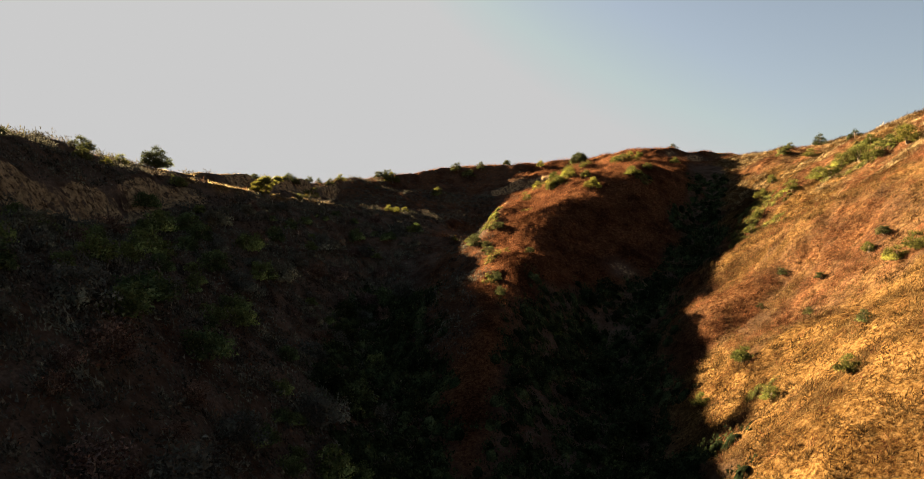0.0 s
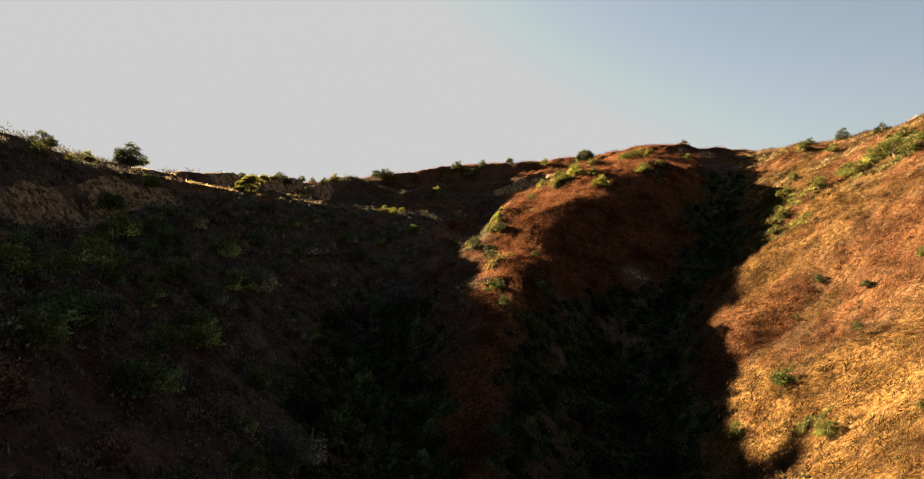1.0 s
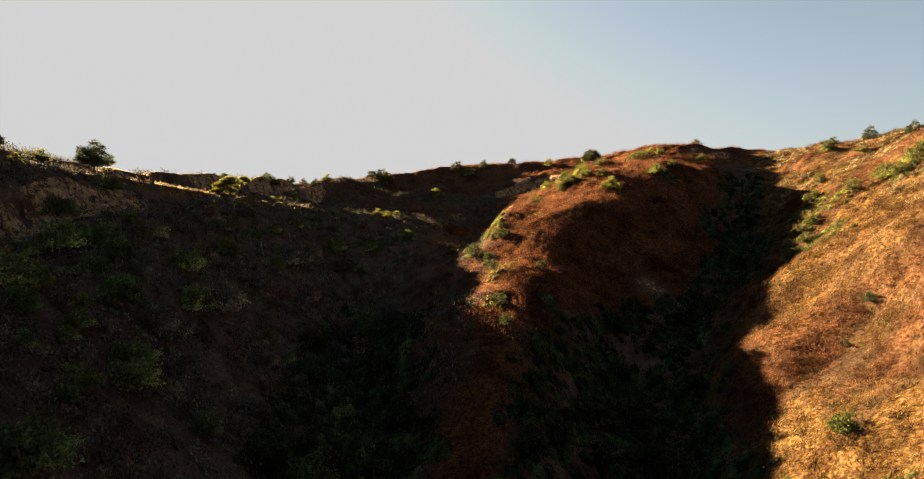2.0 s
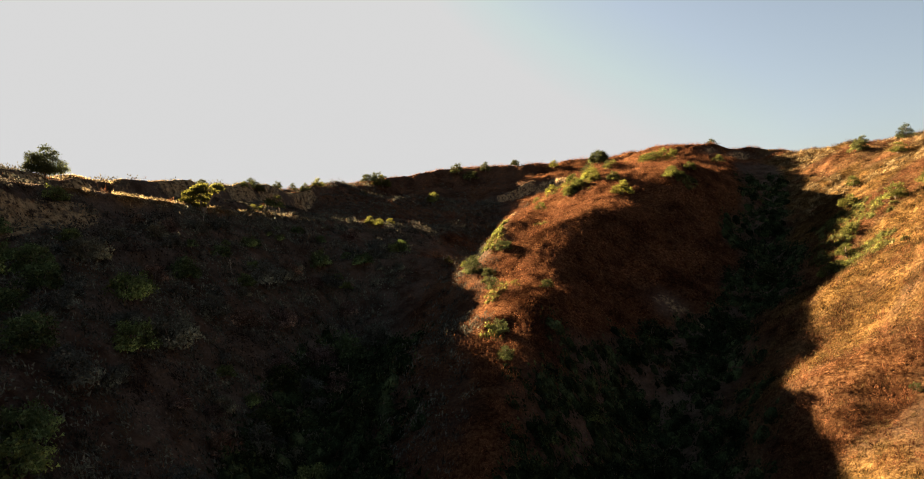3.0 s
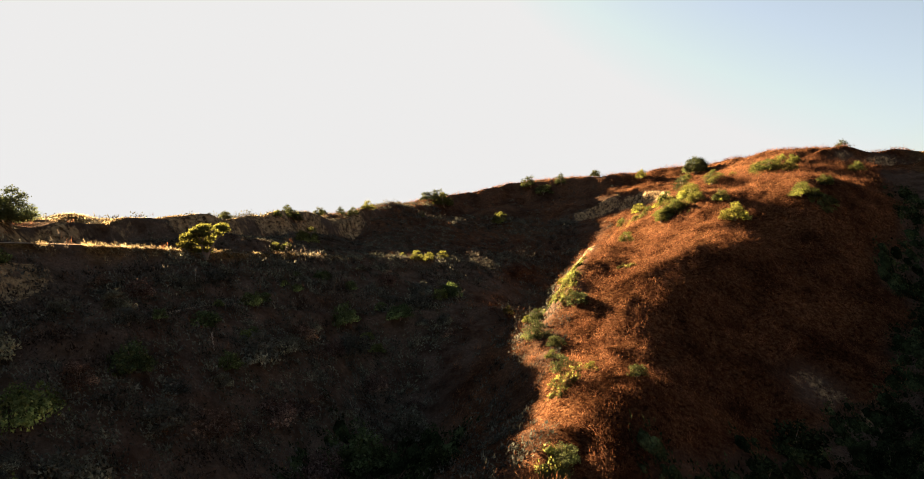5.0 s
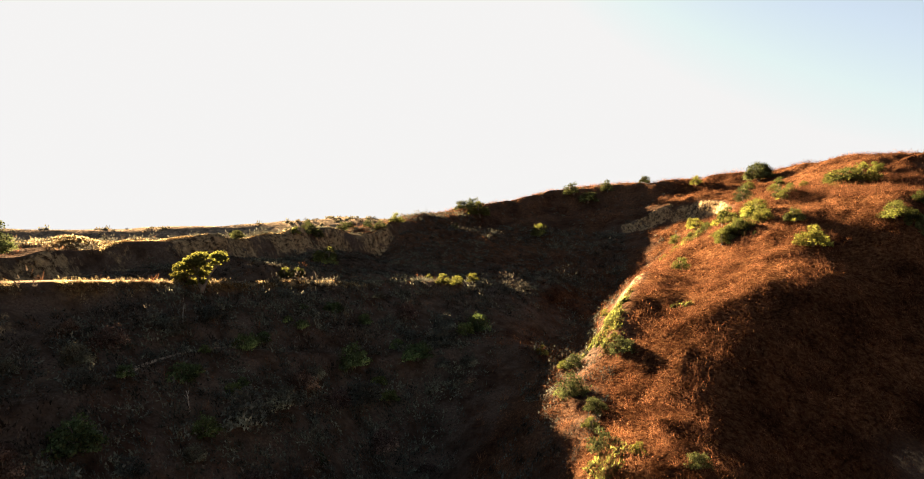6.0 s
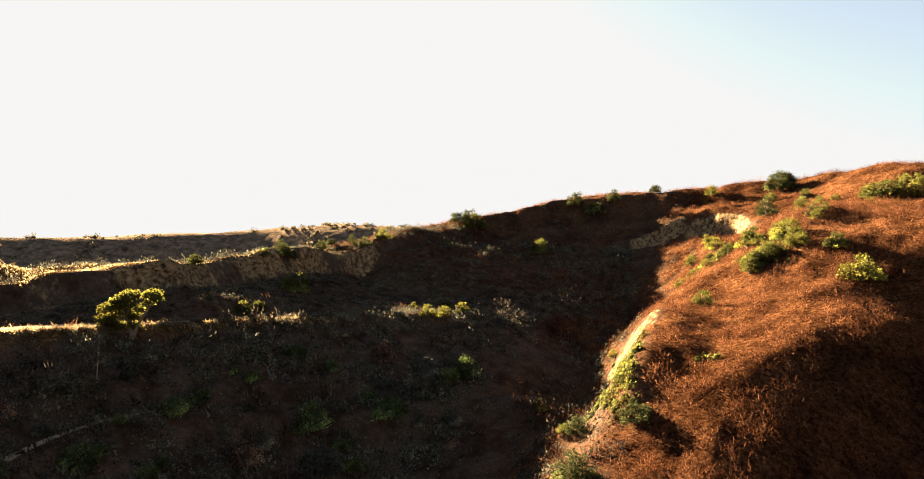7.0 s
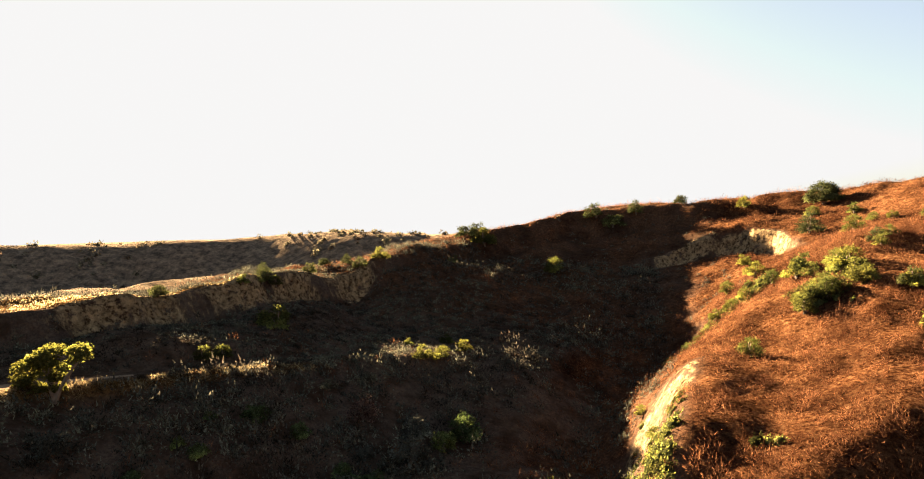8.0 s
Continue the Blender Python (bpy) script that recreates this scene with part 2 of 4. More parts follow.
# ---- materials ----
def nodes_of(name):
    m = bpy.data.materials.new(name)
    m.use_nodes = True
    t = m.node_tree
    for n in list(t.nodes):
        t.nodes.remove(n)
    return m, t, t.nodes.new("ShaderNodeOutputMaterial")


def put(tree, kind, **inputs):
    n = tree.nodes.new(kind)
    for key, value in inputs.items():
        n.inputs[key.replace("_", " ")].default_value = value
    return n


def noise_of(tree, scale, detail=4.0, roughness=0.6):
    n = put(tree, "ShaderNodeTexNoise", Scale=scale, Detail=detail, Roughness=roughness)
    tree.links.new(tree.nodes.get("place").outputs["Object"], n.inputs["Vector"])
    return n.outputs["Fac"]


def scale_of(tree, value, stops):
    n = tree.nodes.new("ShaderNodeValToRGB")
    while len(n.color_ramp.elements) < len(stops):
        n.color_ramp.elements.new(0.5)
    for e, (p, c) in zip(n.color_ramp.elements, stops):
        e.position, e.color = p, (*c, 1)
    tree.links.new(value, n.inputs["Fac"])
    return n.outputs["Color"]


def mixed(tree, fac, a, b, how="MIX"):
    n = tree.nodes.new("ShaderNodeMix")
    n.data_type, n.blend_type = "RGBA", how
    for socket, v in ((n.inputs[0], fac), (n.inputs[6], a), (n.inputs[7], b)):
        if isinstance(v, (int, float)):
            socket.default_value = v
        elif isinstance(v, tuple):
            socket.default_value = (*v, 1)
        else:
            tree.links.new(v, socket)
    return n.outputs[2]


def place_node(tree):
    n = tree.nodes.new("ShaderNodeTexCoord")
    n.name = "place"


def ground_material():
    m, t, out = nodes_of("hillside_soil")
    place_node(t)
    soil = scale_of(t, noise_of(t, 0.9, 6, 0.65), [(0.30, (0.030, 0.024, 0.020)), (0.5, (0.062, 0.049, 0.041)), (0.72, (0.118, 0.092, 0.074))])
    patch = scale_of(t, noise_of(t, 0.09, 3), [(0.36, (0.55, 0.46, 0.42)), (0.62, (1.15, 1.05, 0.9))])
    soil = mixed(t, 1.0, soil, patch, "MULTIPLY")
    litter = scale_of(t, noise_of(t, 5.0, 5, 0.7), [(0.35, (0.050, 0.038, 0.030)), (0.65, (0.14, 0.105, 0.080))])
    soil = mixed(t, scale_of(t, noise_of(t, 0.35, 4), [(0.42, (0, 0, 0)), (0.60, (0.8, 0.8, 0.8))]), soil, litter)
    grain = noise_of(t, 1.6, 8, 0.7)
    rock = scale_of(t, grain, [(0.30, (0.09, 0.063, 0.038)), (0.48, (0.275, 0.205, 0.125)), (0.7, (0.40, 0.31, 0.185))])
    stretch = t.nodes.new("ShaderNodeMapping")
    stretch.inputs["Scale"].default_value = (1.0, 1.0, 0.22)
    t.links.new(t.nodes.get("place").outputs["Object"], stretch.inputs["Vector"])
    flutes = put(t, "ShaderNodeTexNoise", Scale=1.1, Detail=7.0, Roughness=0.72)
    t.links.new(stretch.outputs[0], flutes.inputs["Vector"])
    # the flutes' hollows are darkened in the colour as well as sunk by the bump
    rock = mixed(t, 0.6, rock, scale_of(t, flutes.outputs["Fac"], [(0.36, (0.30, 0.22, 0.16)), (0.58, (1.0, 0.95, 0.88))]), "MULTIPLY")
    # pits are colour only: their shade is painted on as dark spots
    pit_shade = scale_of(t, noise_of(t, 1.5, 6, 0.75), [(0.40, (0.16, 0.13, 0.11)), (0.48, (0.85, 0.83, 0.80)), (0.66, (1.25, 1.2, 1.1))])
    rock = mixed(t, 1.0, rock, pit_shade, "MULTIPLY")
    mask = t.nodes.new("ShaderNodeAttribute")
    mask.attribute_name = "rock"
    edge = t.nodes.new("ShaderNodeMath")
    edge.operation = "ADD"
    t.links.new(mask.outputs["Fac"], edge.inputs[0])
    t.links.new(flutes.outputs["Fac"], edge.inputs[1])
    half = t.nodes.new("ShaderNodeMath")
    half.operation = "MULTIPLY"
    half.inputs[1].default_value = 0.5
    t.links.new(edge.outputs[0], half.inputs[0])
    bare = scale_of(t, half.outputs[0], [(0.47, (0, 0, 0)), (0.56, (1, 1, 1))])
    growth = scale_of(t, noise_of(t, 0.85, 5, 0.7), [(0.38, (0.05, 0.05, 0.05)), (0.44, (1, 1, 1))])      # scrub and wash-outs break the face up
    bare = mixed(t, 1.0, bare, growth, "MULTIPLY")
    stalk = noise_of(t, 2.6, 8, 0.8)
    for layer, dark, mid, light in (("rusty", (0.014, 0.006, 0.003), (0.056, 0.024, 0.012), (0.11, 0.058, 0.030)), ("golden", (0.020, 0.010, 0.004), (0.072, 0.041, 0.015), (0.138, 0.088, 0.037))):
        where = t.nodes.new("ShaderNodeAttribute")
        where.attribute_name = layer
        thatch = scale_of(t, stalk, [(0.38, dark), (0.50, mid), (0.62, light)])
        thatch = mixed(t, 1.0, thatch, scale_of(t, noise_of(t, 0.16, 5, 0.65), [(0.38, (0.45, 0.42, 0.42)), (0.60, (1.3, 1.27, 1.15))]), "MULTIPLY")
        soil = mixed(t, where.outputs["Fac"], soil, thatch)
    away = t.nodes.new("ShaderNodeAttribute")
    away.attribute_name = "far_scrub_haze"
    # distant scrub, lightened so that the haze is put into its colour
    bush = scale_of(t, noise_of(t, 0.3, 8, 0.8), [(0.40, (0.05, 0.042, 0.032)), (0.50, (0.12, 0.092, 0.068)), (0.64, (0.24, 0.18, 0.12))])
    soil = mixed(t, away.outputs["Fac"], soil, bush)
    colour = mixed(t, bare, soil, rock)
    bsdf = put(t, "ShaderNodeBsdfPrincipled", Roughness=0.95)
    bsdf.inputs["Specular IOR Level"].default_value = 0.0
    t.links.new(colour, bsdf.inputs["Base Color"])
    heap = put(t, "ShaderNodeBump", Strength=0.8, Distance=0.9)
    t.links.new(noise_of(t, 0.8, 3, 0.6), heap.inputs["Height"])
    bump = put(t, "ShaderNodeBump", Strength=1.0, Distance=0.45)
    t.links.new(grain, bump.inputs["Height"])
    t.links.new(heap.outputs["Normal"], bump.inputs["Normal"])
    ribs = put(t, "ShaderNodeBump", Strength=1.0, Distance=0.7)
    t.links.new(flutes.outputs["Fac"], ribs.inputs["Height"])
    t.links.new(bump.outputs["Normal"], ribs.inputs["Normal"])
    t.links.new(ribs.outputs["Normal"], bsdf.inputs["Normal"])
    t.links.new(bsdf.outputs[0], out.inputs["Surface"])
    return m


def plant_material(name, dark, mid, light, patches=0.12, glow=0.35, through=None, dim=0.18, drab=(0.50, 0.46, 0.46)):
    """Stems or leaves: each blade its own tint, drifts of tint over the hillside, light passing through."""
    m, t, out = nodes_of(name)
    place_node(t)
    geo = t.nodes.new("ShaderNodeNewGeometry")
    tint = scale_of(t, geo.outputs["Random Per Island"], [(0.05, dark), (0.5, mid), (0.95, light)])
    drift = scale_of(t, noise_of(t, patches, 4, 0.65), [(0.34, drab), (0.50, (0.92, 0.9, 0.9)), (0.66, (1.25, 1.22, 1.1))])
    # shade between clumps is painted into the colour; dim sets how dark
    clump_shade = scale_of(t, noise_of(t, 0.75, 3, 0.6), [(0.38, (dim, dim * 0.92, dim * 0.88)), (0.50, (0.92, 0.92, 0.92)), (0.62, (1.65, 1.62, 1.5))])
    colour = mixed(t, 1.0, mixed(t, 1.0, tint, drift, "MULTIPLY"), clump_shade, "MULTIPLY")
    which = t.nodes.new("ShaderNodeObjectInfo")
    colour = mixed(t, 1.0, colour, scale_of(t, which.outputs["Random"], [(0.0, (0.68, 0.74, 0.80)), (0.5, (1.0, 1.0, 1.0)), (1.0, (1.28, 1.20, 1.0))]), "MULTIPLY")
    twig = noise_of(t, 6.0, 5, 0.75)
    # the gaps between twigs get painted shade the same way
    colour = mixed(t, 1.0, colour, scale_of(t, twig, [(0.36, (dim, dim * 0.95, dim * 0.92)), (0.50, (0.95, 0.95, 0.95)), (0.64, (1.35, 1.32, 1.28))]), "MULTIPLY")
    diffuse = put(t, "ShaderNodeBsdfDiffuse", Roughness=0.6)
    bump = put(t, "ShaderNodeBump", Strength=1.0, Distance=0.16)
    t.links.new(twig, bump.inputs["Height"])
    t.links.new(bump.outputs["Normal"], diffuse.inputs["Normal"])
    t.links.new(colour, diffuse.inputs["Color"])
    thin = t.nodes.new("ShaderNodeBsdfTranslucent")
    t.links.new(mixed(t, 1.0, colour, through, "MULTIPLY") if through else colour, thin.inputs["Color"])
    mix = put(t, "ShaderNodeMixShader", Fac=glow)
    t.links.new(diffuse.outputs[0], mix.inputs[1])
    t.links.new(thin.outputs[0], mix.inputs[2])
    t.links.new(mix.outputs[0], out.inputs["Surface"])
    return m


def bark_material():
    m, t, out = nodes_of("grey_brown_bark")
    place_node(t)
    c = scale_of(t, noise_of(t, 9.0, 6, 0.7), [(0.3, (0.045, 0.032, 0.024)), (0.7, (0.17, 0.125, 0.09))])
    bsdf = put(t, "ShaderNodeBsdfPrincipled", Roughness=0.9)
    t.links.new(c, bsdf.inputs["Base Color"])
    t.links.new(bsdf.outputs[0], out.inputs["Surface"])
    return m


def road_material():
    m, t, out = nodes_of("pale_dirt_track")
    place_node(t)
    c = scale_of(t, noise_of(t, 1.2, 6, 0.65), [(0.3, (0.11, 0.075, 0.05)), (0.7, (0.24, 0.18, 0.125))])
    bsdf = put(t, "ShaderNodeBsdfPrincipled", Roughness=0.95)
    bsdf.inputs["Specular IOR Level"].default_value = 0.0
    t.links.new(c, bsdf.inputs["Base Color"])
    bump = put(t, "ShaderNodeBump", Strength=0.6, Distance=0.08)
    t.links.new(noise_of(t, 4.0, 6, 0.7), bump.inputs["Height"])
    t.links.new(bump.outputs["Normal"], bsdf.inputs["Normal"])
    t.links.new(bsdf.outputs[0], out.inputs["Surface"])
    return m


SOIL = ground_material()
BARK = bark_material()
TRACK = road_material()
GOLDEN = plant_material("golden_dry_grass", (0.032, 0.018, 0.0075), (0.066, 0.0415, 0.017), (0.112, 0.080, 0.040), 0.10, 0.30, None, 0.30)
RUST = plant_material("rust_brown_dry_brush", (0.052, 0.021, 0.011), (0.108, 0.047, 0.024), (0.158, 0.081, 0.045), 0.16, 0.30, None, 0.36)
SAGE = plant_material("grey_green_sage_leaves", (0.054, 0.053, 0.040), (0.098, 0.095, 0.073), (0.128, 0.124, 0.098), 0.11, 0.20, None, 0.4, (0.80, 0.58, 0.56))
GREY = plant_material("silvery_sage_leaves", (0.066, 0.070, 0.054), (0.094, 0.099, 0.080), (0.120, 0.124, 0.102), 0.35, 0.2, None, 0.5)
DEAD = plant_material("dull_dead_twigs", (0.050, 0.033, 0.028), (0.104, 0.070, 0.058), (0.160, 0.115, 0.096), 0.35, 0.15, None, 0.45)
# same green leaf twice: lightened to imitate glare over the shaded slope, then plain
LEAF = plant_material("slope_lifted_green_leaves", (0.042, 0.062, 0.026), (0.084, 0.118, 0.050), (0.130, 0.165, 0.076), 0.35, 0.30, (1.1, 1.1, 0.7), 0.6)
OLIVE = plant_material("sunlit_place_green_leaves", (0.038, 0.048, 0.019), (0.070, 0.085, 0.034), (0.105, 0.120, 0.052), 0.35, 0.22, None, 0.6)
# gully leaves: deep green, darkened further to stand for the gullies' shade
DEEP_SHADE = plant_material("deep_green_shade_leaves", (0.010, 0.016, 0.008), (0.023, 0.033, 0.015), (0.042, 0.056, 0.026), 0.35, 0.15, None, 0.5)
LIME = plant_material("yellow_green_leaves", (0.040, 0.047, 0.018), (0.072, 0.082, 0.031), (0.104, 0.112, 0.046), 0.35, 0.55, (1.2, 1.18, 0.75), 0.7)
PALE = plant_material("pale_dry_grass", (0.130, 0.098, 0.053), (0.205, 0.168, 0.102), (0.265, 0.232, 0.154), 0.2, 0.5)
BLEACHED = plant_material("bleached_stalks", (0.240, 0.208, 0.160), (0.352, 0.312, 0.248), (0.448, 0.408, 0.336), 0.3, 0.1)

# ---- meshes in bulk ----
def sheet_mesh(name, verts, faces, material, smooth=False):
    """A mesh of equal-sided faces from arrays."""
    mesh = bpy.data.meshes.new(name)
    n, k = faces.shape
    mesh.vertices.add(len(verts))
    mesh.vertices.foreach_set("co", np.ascontiguousarray(verts, np.float32).ravel())
    mesh.loops.add(n * k)
    mesh.loops.foreach_set("vertex_index", np.ascontiguousarray(faces, np.int32).ravel())
    mesh.polygons.add(n)
    mesh.polygons.foreach_set("loop_start", np.arange(0, n * k, k, dtype=np.int32))
    mesh.polygons.foreach_set("use_smooth", np.full(n, smooth))
    mesh.update(calc_edges=True)
    mesh.materials.append(material)
    return mesh


def axis(low, high, step, reach):
    """Even steps between low and high, then ever longer ones out to the reach."""
    fine = np.arange(low, high + step / 2, step)
    out, d = [], step
    while sum(out) < reach:
        d *= 1.095
        out.append(d)
    far = np.cumsum(out)
    return np.r_[(low - far)[::-1], fine, fine[-1] + far]


XS, YS = axis(-66, 92, 0.62, 3500), axis(18, 226, 0.62, 3500)
GX, GY = np.meshgrid(XS, YS)
GZ = height(GX, GY)
cols, rows_n = len(XS), len(YS)
index = np.arange(cols * rows_n).reshape(rows_n, cols)
quads = np.stack([index[:-1, :-1], index[:-1, 1:], index[1:, 1:], index[1:, :-1]], -1).reshape(-1, 4)
ground_mesh = sheet_mesh("ground", np.stack([GX, GY, GZ], -1).reshape(-1, 3), quads, SOIL, True)


def bare_rock(x, y):
    """Where sandstone shows: on the cliffs' faces and in a few washed-out patches."""
    total = np.zeros(np.shape(x))
    for line, half, shift in ((LOW_CLIFF, 2.6, -1.4), (MESA_CLIFF, 1.9, -0.1), (NOSE_CUT, 3.6, 0.0), (UPPER_SCARP, 1.5, 0.0), (TOP_SCARP, 0.9, -0.2)):
        d, side, drop = along(line, x, y)
        keep = 0.92 + 0.3 * rough(x, y, 4.5, 2, 56) if line in (LOW_CLIFF, MESA_CLIFF) else 1.0
        total = np.maximum(total, keep * (1 - ramp(np.abs(d * side - shift), half * 0.5, half)) * np.clip(drop / 2.0, 0, 1))
    for px, py, r in ((28, 107, 5.0), (32.5, 105, 4.0), (41, 108.5, 3.2)):
        total = np.maximum(total, 0.6 * (1 - ramp(np.hypot(x - px, (y - py) * 1.4), 0.2 * r, r)))
    return total * (0.75 + 0.4 * rough(x, y, 6.0, 2, 55))


rock_layer = ground_mesh.attributes.new("rock", "FLOAT", "POINT")
rock_layer.data.foreach_set("value", bare_rock(GX, GY).astype(np.float32).ravel())
far_layer = ground_mesh.attributes.new("far_scrub_haze", "FLOAT", "POINT")
edge = np.hypot(np.maximum(np.abs(GX - 13) - 76, 0), np.maximum(np.abs(GY - 106) - 114, 0))
far_layer.data.foreach_set("value", ramp(edge, 0, 14).astype(np.float32).ravel())
tagged(new("ground", ground_mesh), "steep canyon hillsides of brown soil and sandstone under dry brush", "ground", kind="structure")


def strip(line, half, lift):
    """A track laid along a line, following the ground."""
    p = np.array([(a, b) for a, b, _ in line], float)
    s = np.r_[0, np.cumsum(np.hypot(*np.diff(p, axis=0).T))]
    u = np.arange(0, s[-1], 0.7)
    cx, cy = np.interp(u, s, p[:, 0]), np.interp(u, s, p[:, 1])
    for _ in range(6):
        cx[1:-1], cy[1:-1] = (cx[:-2] + 2 * cx[1:-1] + cx[2:]) / 4, (cy[:-2] + 2 * cy[1:-1] + cy[2:]) / 4
    tx, ty = np.gradient(cx), np.gradient(cy)
    n = np.hypot(tx, ty)
    across = np.linspace(-1, 1, 7)
    wide = half * (1 + 0.18 * wave(u, u * 0, 5.0, 12)) * (0.15 + 0.85 * ramp(u[-1] - u, 0.0, 14.0))
    x = cx[:, None] - (ty / n)[:, None] * across * wide[:, None]
    y = cy[:, None] + (tx / n)[:, None] * across * wide[:, None]
    z = height(x, y) + lift - 0.09 * (np.abs(across) > 0.99) + 0.03 * np.cos(across * 9)[None]
    i = np.arange(x.size).reshape(x.shape)
    q = np.stack([i[:-1, :-1], i[:-1, 1:], i[1:, 1:], i[1:, :-1]], -1).reshape(-1, 4)
    return np.stack([x, y, z], -1).reshape(-1, 3), q


tagged(new("road", sheet_mesh("road", *strip(DIRT_ROAD[:9], 1.45, 0.06), TRACK, True)), "pale rutted dirt road on a bench below the cliff", "dirt road", kind="structure")

tagged(new("path", sheet_mesh("path", *strip(TRAIL[1:5], 0.42, 0.06), TRACK, True)), "narrow pale footpath worn across the shaded slope", "path", kind="structure")

# ---- ground cover ----
dice = np.random.default_rng(7)


def scatter(count, x0, x1, y0, y1, weight):
    """Places drawn over a stretch of the plan, thinned by a weight from 0 to 1."""
    x, y = dice.uniform(x0, x1, count), dice.uniform(y0, y1, count)
    keep = dice.random(count) < weight(x, y)
    return x[keep], y[keep]


def ground_at(x, y):
    """The height of the laid ground sheet itself."""
    i, j = np.clip(np.searchsorted(XS, x) - 1, 0, cols - 2), np.clip(np.searchsorted(YS, y) - 1, 0, rows_n - 2)
    u, v = (x - XS[i]) / (XS[i + 1] - XS[i]), (y - YS[j]) / (YS[j + 1] - YS[j])
    return (GZ[j, i] * (1 - u) + GZ[j, i + 1] * u) * (1 - v) + (GZ[j + 1, i] * (1 - u) + GZ[j + 1, i + 1] * u) * v


def tufts(x, y, blades, tall, spread, width):
    """Upright bunches of thin stems: a triangle for each stem."""
    n = len(x)
    z = ground_at(x, y)
    size = tall * dice.uniform(0.55, 1.25, n) * (1 + 0.35 * wave(x, y, 4.0, 30))
    x, y, z, size = (np.repeat(a, blades) for a in (x, y, z, size))
    a, r = dice.uniform(0, 2 * np.pi, n * blades), np.sqrt(dice.random(n * blades)) * spread
    base = np.stack([x + r * np.cos(a), y + r * np.sin(a), z - 0.08 - 0.3 * r], -1)
    lean = dice.normal(0, 0.34, (n * blades, 2)) + np.stack([np.cos(a), np.sin(a)], -1) * (r / spread * 0.45)[:, None]
    long = size * dice.uniform(0.6, 1.1, n * blades)
    tip = base + np.c_[lean, np.ones(n * blades)] / np.sqrt(1 + (lean ** 2).sum(1))[:, None] * long[:, None]
    turn = dice.uniform(0, np.pi, n * blades)
    side = np.stack([np.cos(turn), np.sin(turn), dice.normal(0, 0.25, n * blades)], -1) * (width * dice.uniform(0.5, 1.5, n * blades))[:, None]
    fan = (dice.random(n * blades) < 0.5)[:, None]           # half the stems open into a ragged head
    one, two, three = np.where(fan, base, base - side), np.where(fan, tip + side * 1.5, base + side), np.where(fan, tip - side * 1.5 + lean[:, :1] * [0, 0, 0.15], tip)
    verts = np.stack([one, two, three], 1).reshape(-1, 3)
    return verts, np.arange(len(verts)).reshape(-1, 3)


